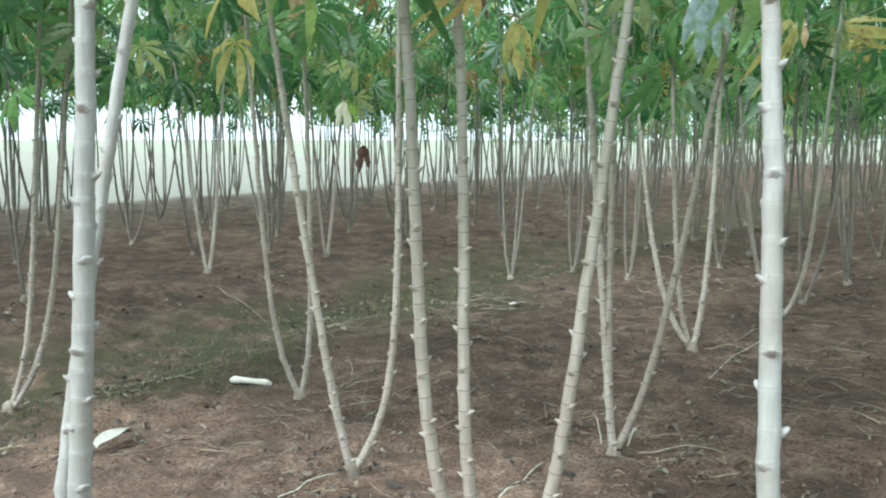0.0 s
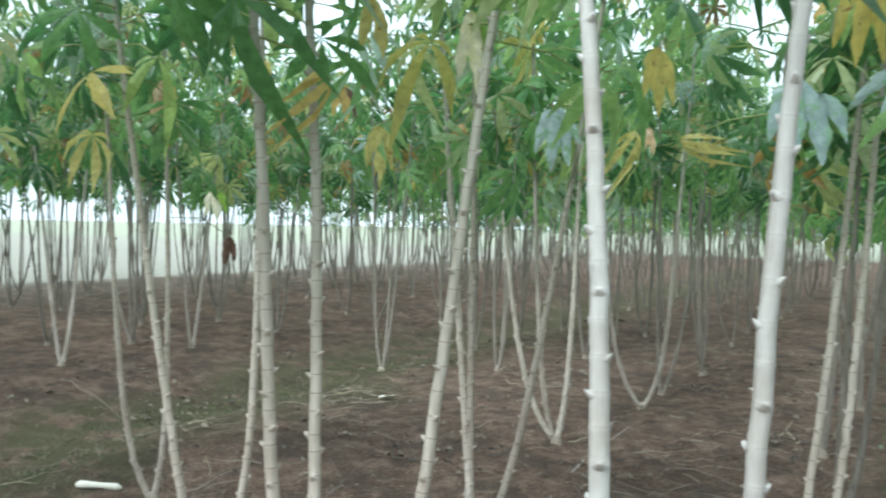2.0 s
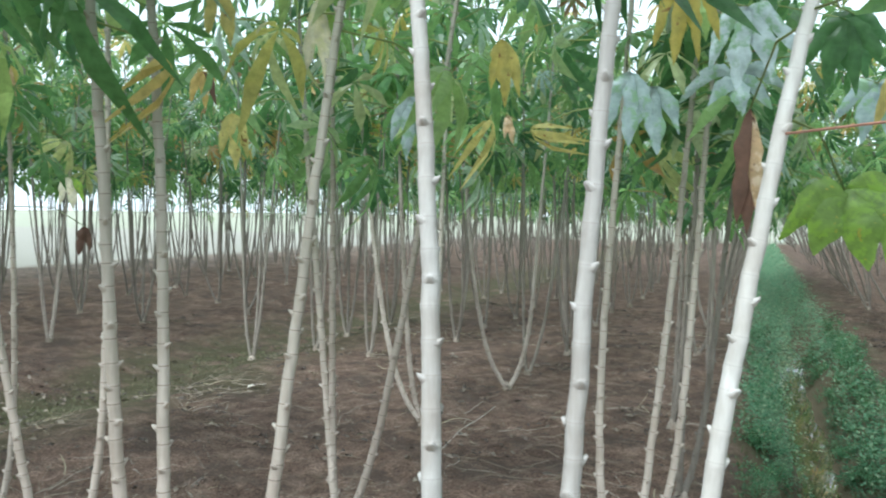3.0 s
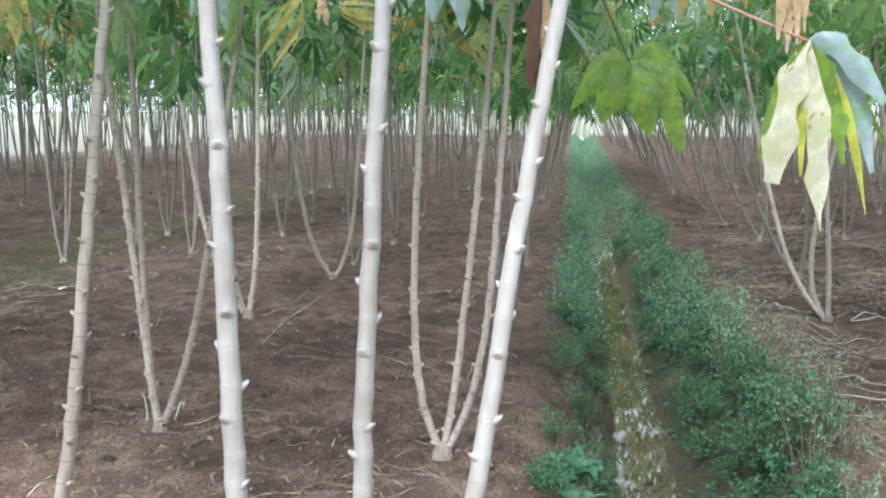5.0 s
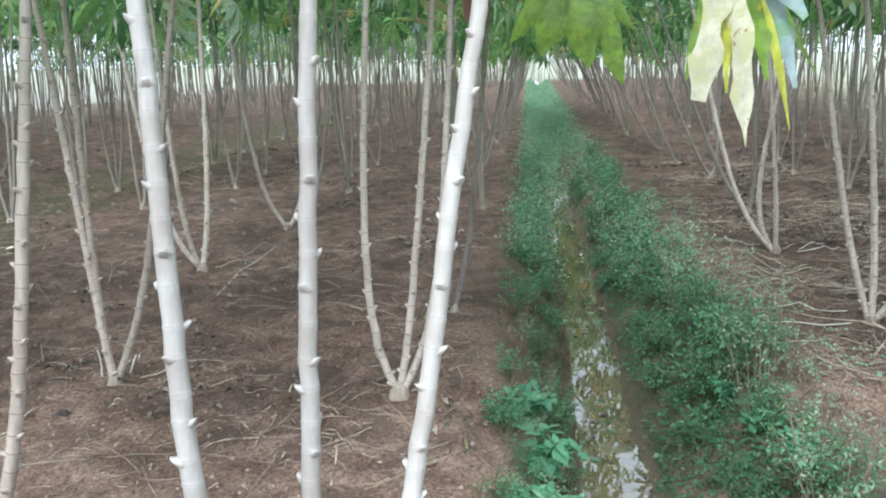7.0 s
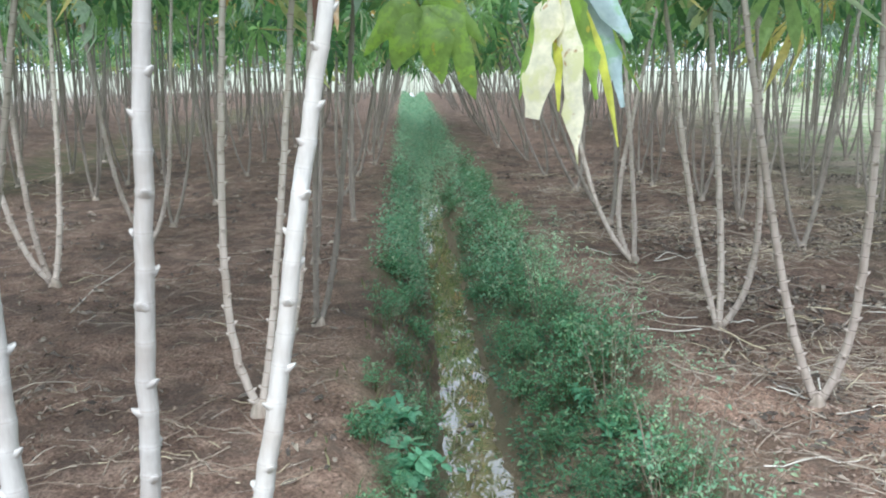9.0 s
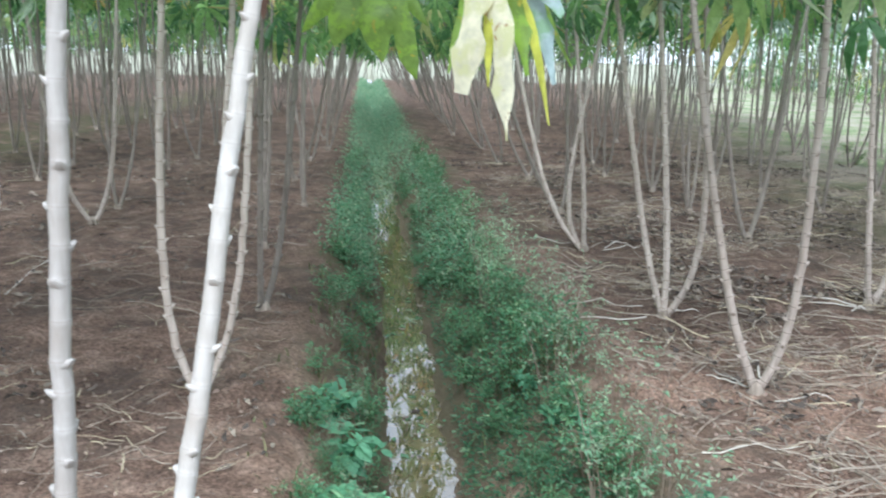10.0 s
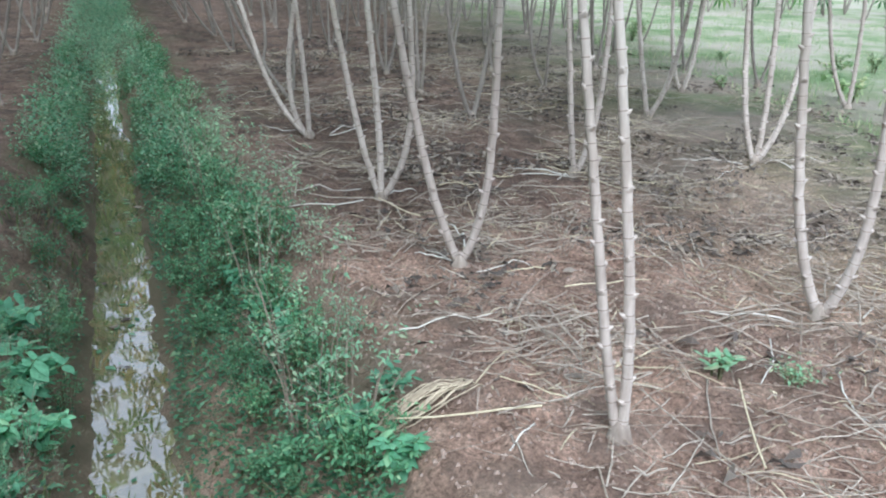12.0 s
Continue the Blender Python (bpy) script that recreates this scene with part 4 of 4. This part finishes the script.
def litter():
    rng, bag = random.Random(51), Bag()
    for _ in range(27000):
        s = 2.2 + 9 * rng.random() ** 1.2
        q = rng.choice((rng.uniform(2.1, 6.5), rng.uniform(2.3, 5), rng.uniform(2.6, 6.0), rng.uniform(2.1, 6.5), rng.uniform(2.6, 6.0), rng.uniform(2.3, 6.0), rng.uniform(2.3, 5), rng.uniform(-3, 0.7)))
        if 0.75 < q < 2.1 or noise.noise((s * 1.4, q * 1.4, 9)) < rng.uniform(-0.05, 0.38):
            continue
        x, y = xy(s, q)
        pts = [Vector((x + p.x, y + p.y, 0)) for p in twig_points(rng, 0.03 + 0.34 * rng.random() ** 2.2, 0.11)]
        lift, tip = rng.uniform(0.0, 0.012), rng.uniform(0, 0.03)
        pts = [Vector((p.x, p.y, ground_z(p.x, p.y) + 0.003 + lift + tip * i / 4)) for i, p in enumerate(pts)]
        r = 0.0008 + 0.0018 * rng.random() ** 1.8
        bag.tube(pts, [r, r, r * 0.9, r * 0.8, r * 0.5], 4, rng.choice((0, 0, 0, 2, 2, 2, 1)), False)
    for _ in range(13000):
        s, q = 2.3 + 2.8 * rng.random() ** 1.3, rng.choice((rng.uniform(1.98, 5.0), rng.uniform(2.1, 4.6), rng.uniform(3.2, 4.8), rng.uniform(-1.5, 0.8)))
        if noise.noise((s * 2.4, q * 2.4, 13)) < rng.uniform(-0.45, 0.3):
            continue
        x, y = xy(s, q)
        a, le, r = rng.uniform(0, 6.28), 0.012 + 0.09 * rng.random() ** 2.5, 0.0007 + 0.0012 * rng.random() ** 2
        ends = [Vector((x + k * math.cos(a) * le, y + k * math.sin(a) * le, 0)) for k in (0, 0.5, 1)]
        bag.tube([Vector((p.x, p.y, ground_z(p.x, p.y) + 0.003 + 0.006 * rng.random())) for p in ends], [r, r, r * 0.7], 3, rng.choice((0, 0, 2, 2, 1)), False)
    for _ in range(300):
        s, q = rng.uniform(2.35, 3.7), rng.gauss(3.9, 0.35)
        x, y = xy(s, q)
        pts = [Vector((x + p.x, y + p.y, 0)) for p in twig_points(rng, 0.1 + 0.4 * rng.random(), 0.05)]
        lift = rng.uniform(0.0, 0.03)
        r = 0.0012 + 0.0018 * rng.random()
        bag.tube([Vector((p.x, p.y, ground_z(p.x, p.y) + 0.004 + lift)) for p in pts], [r, r, r * 0.9, r * 0.8, r * 0.5], 4, rng.choice((0, 0, 2, 2, 2)), False)
    for i in range(3000):
        left = i % 7 == 0
        if not left:
            s, q = 2.2 + 6.5 * rng.random() ** 1.4, rng.uniform(2.05, 6.4)
        else:
            s, q = 2.2 + 6.0 * rng.random() ** 1.3, rng.uniform(-3.0, 0.75)
        if noise.noise((s * 1.1, q * 1.1, 21)) < rng.uniform(-0.35, 0.3):
            continue
        x, y = xy(s, q)
        pts = [Vector((x + p.x, y + p.y, 0)) for p in twig_points(rng, 0.08 + 0.34 * rng.random() ** 1.8, 0.06)]
        lift, tip = rng.uniform(0.002, 0.022), rng.uniform(-0.004, 0.045)
        r = 0.0011 + 0.0016 * rng.random() ** 1.6
        bag.tube([Vector((p.x, p.y, max(ground_z(p.x, p.y), ground_z(x, y) - 0.01) + 0.003 + lift + tip * j / 4)) for j, p in enumerate(pts)], [r * 1.15, r, r * 0.95, r * 0.85, r * 0.6], 5, 0 if left else rng.choice((0, 0, 0, 0, 2, 2, 2, 2, 1)), False)
    tagged(new("twig_litter", bag.mesh("twig_litter", [TWIG, STRAW, ASH])), "dry twigs and leaf stalks scattered over the soil", "litter", kind="stuff")
    bag = Bag()
    for _ in range(64000):
        s, q = 2.0 + 11 * rng.random() ** 1.3, rng.choice((rng.uniform(2.0, 6.8), rng.uniform(2.4, 6), rng.uniform(2.6, 6), rng.uniform(-5, 0.9)))
        if q > 1.9 and s < 3.9 and rng.random() < 0.8:
            continue
        if noise.noise((s * 1.5, q * 1.5, 4)) + 0.6 * noise.noise((s * 4, q * 4, 6)) < rng.uniform(-0.05, 0.3):
            continue
        x, y = xy(s, q)
        m = Matrix.Translation((x, y, ground_z(x, y) + rng.uniform(0.004, 0.018))) @ Matrix.Rotation(rng.uniform(0, 6.28), 4, "Z") @ Matrix.Rotation(rng.uniform(-0.8, 0.8), 4, "X")
        k, w, c = 0.018 + 0.06 * rng.random() ** 2, rng.uniform(0.07, 0.2), rng.uniform(0.0, 0.4)
        bag.add([m @ (Vector(v) * k) for v in ((0, 0, 0), (0.4, -w, c), (0.4, w, c * 0.6), (0.75, -w * 0.7, c * 0.3), (0.75, w * 0.8, c), (1, 0.1, rng.uniform(-0.1, 0.3)))], [(0, 1, 2), (1, 3, 2), (3, 4, 2), (3, 5, 4)])
    tagged(new("leaf_litter", bag.mesh("leaf_litter", [LITTER])), "curled dead brown leaf scraps on the soil", "litter", kind="stuff")
    bag = Bag()
    for _ in range(34000):
        s, q = 2.3 + 2.6 * rng.random() ** 1.4, rng.choice((rng.uniform(1.95, 4.2), rng.uniform(2.0, 5), rng.uniform(2.0, 4), rng.uniform(-2, 0.9)))
        x, y = xy(s, q)
        r = 0.0020 + 0.0095 * rng.random() ** 3.4
        p, ax = Vector((x, y, ground_z(x, y))), [r * rng.uniform(0.6, 1.3) for _ in range(6)]
        v = [p + Vector(d) * k for d, k in zip(((1, 0, 0), (-1, 0, 0), (0, 1, 0), (0, -1, 0), (0, 0, 0.8), (0, 0, -1)), ax)]
        bag.add(v, [(0, 2, 4), (2, 1, 4), (1, 3, 4), (3, 0, 4), (2, 0, 5), (1, 2, 5), (3, 1, 5), (0, 3, 5)], rng.choice((0, 0, 0, 1, 1)))
    tagged(new("soil_clods", bag.mesh("soil_clods", [SOIL, CLOD, LITTER])), "small crumbly clods of brown soil", "soil", kind="stuff")


litter()


def dry_stick(x0, y0, x1, y1, r=0.0024, bow=0.012):
    rng = random.Random(int(x0 * 1000 + y1 * 77))
    a, b, bag = Vector((x0, y0, 0)), Vector((x1, y1, 0)), Bag()
    side = Vector((-(b - a).y, (b - a).x, 0)) * rng.uniform(-0.08, 0.08)
    pts = []
    for i in range(7):
        t = i / 6
        p = a.lerp(b, t) + side * math.sin(math.pi * t)
        pts.append(Vector((p.x, p.y, ground_z(p.x, p.y) + r + bow * math.sin(math.pi * t) * rng.uniform(0.4, 1.0))))
    bag.tube([p - pts[0] for p in pts], [r * k for k in (1.1, 1.0, 1.05, 0.95, 0.9, 0.8, 0.65)], 6)
    ob = new("dry_stick", bag.mesh("dry_stick", [rng.choice((TWIG, ASH, PALE_WOOD))], True))
    ob.location = pts[0]
    tagged(ob, "thin dry bleached stick lying on the soil", "stick", "dry sticks on the beds")


dry_stick(3.76, 2.20, 4.11, 2.07)
dry_stick(3.55, 1.25, 3.82, 1.28)
dry_stick(3.50, 1.62, 3.40, 1.49)
dry_stick(3.60, 1.62, 3.45, 1.59)
dry_stick(3.81, 1.24, 3.91, 1.11)
dry_stick(4.25, 1.56, 4.63, 1.37)
dry_stick(4.44, 1.63, 4.89, 1.35)
dry_stick(3.99, 1.49, 4.20, 1.35)
dry_stick(4.39, 1.17, 4.56, 1.09)
dry_stick(4.04, 1.37, 3.77, 1.22)
dry_stick(4.47, 1.35, 4.13, 1.26)
dry_stick(3.85, 2.30, 4.36, 2.34)
dry_stick(5.29, 1.77, 6.34, 1.48)
dry_stick(6.67, 2.21, 6.25, 2.24)
dry_stick(4.37, 1.13, 4.08, 0.94)
dry_stick(2.38, 3.33, 2.50, 3.33)
dry_stick(1.44, 3.49, 1.69, 3.36)
dry_stick(1.36, 3.61, 1.47, 3.78)
dry_stick(2.31, 5.00, 2.92, 6.05)
dry_stick(0.28, 3.85, 0.32, 4.26)
dry_stick(0.66, 3.51, 0.83, 3.67)
dry_stick(1.38, 3.60, 1.53, 3.93)
dry_stick(2.69, 5.92, 2.94, 6.33)
dry_stick(-0.95, 7.26, -0.29, 6.55)


# dead stalks heaped round the stumps
HEAP = random.Random(77)
for x, y, count in ((4.319, 2.409, 7), (4.773, 1.297, 10), (4.783, 3.217, 8), (6.73, 2.221, 12), (5.503, 4.463, 7), (5.784, 2.808, 7), (1.42, 2.93, 5), (1.805, 4.081, 5)):
    for _ in range(count):
        a, inner, reach = HEAP.uniform(0, 6.28), HEAP.uniform(0.03, 0.14), HEAP.uniform(0.14, 0.42)
        b = a + HEAP.uniform(-0.9, 0.9)
        x0, y0 = x + inner * math.cos(a), y + inner * math.sin(a)
        dry_stick(x0, y0, x0 + reach * math.cos(b), y0 + reach * math.sin(b), HEAP.uniform(0.0018, 0.0032), HEAP.uniform(0.01, 0.04))


# ---- single things on the soil ----
def bleached_piece():
    x, y = 0.04, 4.86
    bag = Bag()
    bag.tube([Vector((0, 0, 0.012)), Vector((0.02, 0.0, 0.018)), Vector((0.11, -0.012, 0.017)), Vector((0.19, -0.035, 0.017)), Vector((0.215, -0.04, 0.012))], [0.012, 0.02, 0.014, 0.018, 0.009], 8)
    ob = new("stem_cutting", bag.mesh("stem_cutting", [PALE_WOOD], True))
    ob.location = (x, y, ground_z(x, y))
    tagged(ob, "short bleached white stem cutting lying on soil", "stick")


def pale_husk(x, y, turn, size, label):
    bag = Bag()
    v = []
    for i in range(6):
        t = i / 5
        w = math.sin(math.pi * min(1, 0.12 + t)) * 0.19 + 0.02
        for k in (-1, 0, 1):
            v.append(Vector((t, k * w, 0.05 + abs(k) * 0.10 + 0.08 * math.sin(3 * t))) * size)
    f = [(i * 3 + k, i * 3 + k + 3, i * 3 + k + 4, i * 3 + k + 1) for i in range(5) for k in (0, 1)]
    bag.add(v, f)
    ob = new("dry_husk", bag.mesh("dry_husk", [PALE_WOOD], True))
    ob.matrix_basis = Matrix.Translation((x, y, ground_z(x, y) + 0.01)) @ Matrix.Rotation(turn, 4, "Z")
    tagged(ob, label, "dead leaf")


bleached_piece()
pale_husk(-0.12, 3.83, 1.3, 0.19, "curled pale dry leaf lying on the soil")
pale_husk(1.37, 6.88, 0.3, 0.12, "small white dry leaf scrap on the soil")
pale_husk(-0.85, 3.55, 2.2, 0.16, "curled pale dry leaf lying on the soil")


def straw_bundle():
    """Old vine stalks doubled back on themselves into a loose loop."""
    rng = random.Random(8)
    root = thing("straw_bundle", 3.50, 1.88, ground_z(3.5, 1.88), "loose looped bundle of tan dry vine stalks on soil", "straw", turn=-0.15)
    for i in range(11):
        bag, w, off, r = Bag(), rng.uniform(0.008, 0.036), rng.gauss(0, 0.012), rng.uniform(0.0015, 0.0026)
        x0, x1, lift = -0.15 + rng.uniform(-0.02, 0.05), 0.13 + rng.uniform(-0.06, 0.05), 0.004 + 0.003 * (i % 5)
        pts = []
        for j in range(15):
            a = math.pi * (0.06 + 1.75 * j / 14)
            x = (x0 + x1) / 2 - math.cos(a) * (x1 - x0) / 2
            y = off + w * math.sin(a) + 0.006 * math.sin(9 * j / 14 + i)
            p = root.matrix_basis @ Vector((x, y, 0))
            pts.append(Vector((x, y, ground_z(p.x, p.y) - root.location.z + lift + r + 0.008 * math.sin(a) ** 2)))
        bag.tube(pts, [r] * 11 + [r * 0.95, r * 0.85, r * 0.7, r * 0.5], 6)
        part("straw", bag.mesh("straw", [OLD_VINE], True), root)


straw_bundle()


# ---- single leaves that hang low and near ----
def hang_leaf(hub, lobes, mats, label, away=(1.6, 0.78), red=False):
    """A drooping palmate leaf at hub. lobes: (sideways reach, fall, width, material, bulge)."""
    hub = Vector(hub)
    root = min(STEMS, key=lambda r: (r.location.xy - hub.xy).length)
    view = Vector((hub.x - away[0], hub.y - away[1], 0)).normalized()
    side, down = Vector((view.y, -view.x, 0)), Vector((0, 0, -1))
    base = root.location
    bag = Bag()
    for li, (reach, fall, width, mat, bulge, *torn_tip) in enumerate(lobes):
        k, n = len(bag.v), 13
        length = math.hypot(reach, fall)
        dirn = (side * reach + down * fall) / length
        cross = (side * fall - down * reach) / length
        for i in range(n):
            t = i / (n - 1)
            w = width * (math.sin(math.pi * t ** 0.85) ** 0.8 * 0.92 + 0.03) * (1 + 0.10 * math.sin(9 * t + li * 2.1))
            if torn_tip:
                w = width * (0.34 + 0.66 * step(0.0, 0.35, t)) * (1 - torn_tip[0] * step(0.72, 1.0, t)) * (1 + 0.16 * math.sin(17 * t + li * 2.1))
            c = side * reach * t ** (0.75 if fall > abs(reach) * 1.4 else 1.4) + down * (fall * t + abs(reach) * -0.35 * math.sin(math.pi * t)) - view * bulge * math.sin(math.pi * t * 0.8) + view * 0.004 * li
            for e in (-1, 0, 1):
                torn = 1 + 0.55 * noise.noise((t * 7, li * 3.7 + e * 9.1, hub.x * 5)) * min(1, 4 * t)
                bag.v.append(hub + c + cross * e * torn * w / 2 + view * (abs(e) * 0.22 * w) + view * 0.004 * math.sin(14 * t + e * 2 + li) - base)
        f = [(k + i * 3 + e, k + i * 3 + e + 1, k + i * 3 + e + 4, k + i * 3 + e + 3) for i in range(n - 1) for e in (0, 1)]
        bag.f.extend(f)
        bag.i.extend([mat] * len(f))
    leaf = part("leaf", bag.mesh("leaf", mats, True), root, None, label)
    best = min(STEMS[root], key=lambda p: (p(hub.z).xy + base.xy - hub.xy).length)
    foot = best(hub.z - base.z + 0.10)
    stalk, h = Bag(), hub - base
    mid = foot.lerp(h, 0.5) + Vector((0, 0, 0.05))
    stalk.tube([foot, mid, h], [0.0024, 0.0022, 0.002], 6)
    part("petiole", stalk.mesh("petiole", [RED_PETIOLE if red else PETIOLE], True), leaf)
    return leaf


hang_leaf((2.438, 1.612, 1.258), [(-0.046, 0.150, 0.014, 2, -0.006, 0.9), (-0.029, 0.174, 0.034, 0, 0.010, 0.30), (0.004, 0.165, 0.012, 3, -0.004, 0.8), (0.031, 0.232, 0.027, 0, 0.006, 0.93), (0.052, 0.15, 0.022, 2, -0.012, 0.8), (0.082, 0.212, 0.011, 3, -0.02, 0.9), (0.093, 0.075, 0.030, 1, 0.0, 0.55), (0.086, 0.16, 0.026, 1, -0.018, 0.8), (0.108, 0.14, 0.014, 2, -0.03, 0.9)],
          [CREAM, SILVER, FRESH, LIME], "faded cream and yellow cassava leaf hanging limp", red=True)
hang_leaf((2.44, 1.64, 1.46), [(-0.014, 0.20, 0.016, 0, 0.01, 0.8), (-0.003, 0.215, 0.017, 0, 0.0, 0.8), (0.008, 0.205, 0.014, 0, 0.01, 0.8), (0.016, 0.19, 0.015, 0, 0.0, 0.8)], [TAN], "shrivelled tan dry leaf")
hang_leaf((2.74, 2.44, 1.285), [(-0.125, 0.11, 0.075, 0, 0.02), (-0.055, 0.14, 0.085, 0, 0.03), (0.05, 0.17, 0.09, 0, 0.03), (0.125, 0.205, 0.08, 0, 0.02), (0.15, 0.09, 0.06, 0, 0.0)], [FRESH], "large yellow-green cassava leaf")
hang_leaf((2.49, 2.39, 1.44), [(-0.02, 0.23, 0.035, 0, 0.01), (0.0, 0.25, 0.04, 0, 0.0), (0.02, 0.22, 0.035, 1, 0.01)], [DRY, TAN], "dry brown hanging leaf")
hang_leaf((2.85, 3.09, 1.62), [(-0.16, 0.07, 0.05, 0, 0.0), (-0.08, 0.10, 0.05, 0, 0.02), (0.02, 0.11, 0.055, 0, 0.02), (0.10, 0.09, 0.05, 0, 0.0), (0.16, 0.06, 0.045, 0, 0.0)], [SILVER], "pale grey-green leaf underside")
hang_leaf((2.38, 2.46, 1.72), [(-0.06, 0.15, 0.03, 0, 0.0), (-0.02, 0.19, 0.035, 0, 0.01), (0.03, 0.18, 0.032, 0, 0.0), (0.07, 0.14, 0.03, 0, 0.0)], [YELLOW], "yellowed drooping leaf")
hang_leaf((2.87, 2.36, 1.56), [(-0.10, 0.15, 0.035, 0, 0.0), (-0.05, 0.20, 0.04, 0, 0.01), (0.02, 0.19, 0.042, 0, 0.01), (0.09, 0.17, 0.038, 0, 0.0), (0.12, 0.10, 0.03, 1, 0.0)], [YELLOW, SILVER], "yellowed drooping leaf", red=True)
hang_leaf((2.63, 3.17, 1.60), [(-0.06, 0.16, 0.05, 0, 0.0), (0.02, 0.20, 0.055, 0, 0.01), (0.08, 0.14, 0.045, 0, 0.0)], [SILVER], "pale grey-green leaf underside")
hang_leaf((2.18, 3.16, 1.71), [(-0.03, 0.14, 0.035, 0, 0.0), (0.01, 0.19, 0.04, 0, 0.01), (0.05, 0.16, 0.035, 0, 0.0)], [YELLOW], "yellowed drooping leaf")
hang_leaf((2.0, 3.68, 1.61), [(-0.06, 0.15, 0.045, 0, 0.0), (-0.01, 0.21, 0.05, 0, 0.01), (0.05, 0.19, 0.05, 0, 0.0), (0.09, 0.12, 0.04, 0, 0.0)], [SILVER], "pale grey-green leaf underside")
hang_leaf((1.42, 3.80, 1.55), [(-0.04, 0.14, 0.04, 0, 0.0), (0.01, 0.19, 0.045, 0, 0.01), (0.05, 0.15, 0.04, 0, 0.0)], [YELLOW], "yellowed drooping leaf")
hang_leaf((1.67, 3.03, 1.76), [(-0.03, 0.18, 0.04, 0, 0.0), (0.02, 0.22, 0.04, 0, 0.01), (0.05, 0.17, 0.03, 1, 0.0)], [CREAM, FRESH], "faded hanging leaf")
hang_leaf((1.42, 3.10, 1.80), [(-0.03, 0.14, 0.035, 0, 0.0), (0.03, 0.16, 0.04, 0, 0.01)], [YELLOW], "yellowed drooping leaf")
hang_leaf((0.51, 4.50, 1.80), [(-0.04, 0.22, 0.05, 0, 0.0), (0.03, 0.25, 0.06, 0, 0.01), (0.06, 0.2, 0.05, 1, 0.0)], [TAN, YELLOW], "shrivelled tan dry leaf")
hang_leaf((1.20, 5.20, 1.90), [(-0.05, 0.15, 0.05, 0, 0.0), (0.02, 0.18, 0.05, 0, 0.01), (0.07, 0.16, 0.05, 1, 0.0)], [YELLOW, DRY], "yellowed drooping leaf")
hang_leaf((2.61, 2.62, 1.70), [(-0.08, 0.14, 0.045, 0, 0.0), (-0.02, 0.19, 0.05, 0, 0.01), (0.06, 0.18, 0.05, 0, 0.0), (0.12, 0.12, 0.045, 0, 0.0)], [SILVER], "pale grey-green leaf underside")
hang_leaf((2.70, 5.02, 1.72), [(-0.02, 0.12, 0.035, 0, 0.0), (0.02, 0.14, 0.04, 0, 0.0)], [TAN], "shrivelled tan dry leaf")
hang_leaf((0.09, 7.44, 1.45), [(-0.06, 0.2, 0.06, 0, 0.0), (0.03, 0.24, 0.07, 0, 0.01), (0.1, 0.18, 0.06, 1, 0.0)], [CREAM, FRESH], "faded hanging leaf")
hang_leaf((0.54, 5.78, 1.13), [(-0.03, 0.16, 0.05, 0, 0.0), (0.03, 0.14, 0.04, 0, 0.0)], [DRY], "dry brown hanging leaf")
hang_leaf((2.47, 2.95, 1.60), [(-0.06, 0.16, 0.045, 0, 0.0), (0.0, 0.2, 0.045, 0, 0.01), (0.06, 0.17, 0.045, 0, 0.0)], [SILVER], "pale grey-green leaf underside")
hang_leaf((2.95, 2.75, 1.72), [(-0.10, 0.12, 0.05, 0, 0.0), (-0.04, 0.18, 0.055, 0, 0.01), (0.03, 0.19, 0.055, 0, 0.0), (0.10, 0.13, 0.05, 0, 0.0)], [LEAF_ONE], "green drooping leaf")
hang_leaf((3.20, 2.95, 1.60), [(-0.11, 0.10, 0.05, 0, 0.0), (-0.04, 0.17, 0.055, 0, 0.01), (0.04, 0.18, 0.055, 0, 0.0), (0.12, 0.11, 0.05, 0, 0.0)], [SILVER], "pale grey-green leaf underside")
hang_leaf((3.30, 3.20, 1.85), [(-0.12, 0.12, 0.055, 0, 0.0), (-0.04, 0.19, 0.06, 0, 0.01), (0.04, 0.2, 0.06, 0, 0.0), (0.12, 0.13, 0.055, 0, 0.0)], [LEAF_ONE], "green drooping leaf")
hang_leaf((2.80, 2.90, 1.95), [(-0.12, 0.12, 0.055, 0, 0.0), (-0.04, 0.19, 0.06, 0, 0.01), (0.04, 0.2, 0.06, 0, 0.0), (0.12, 0.13, 0.055, 0, 0.0)], [LEAF_ONE], "green drooping leaf")
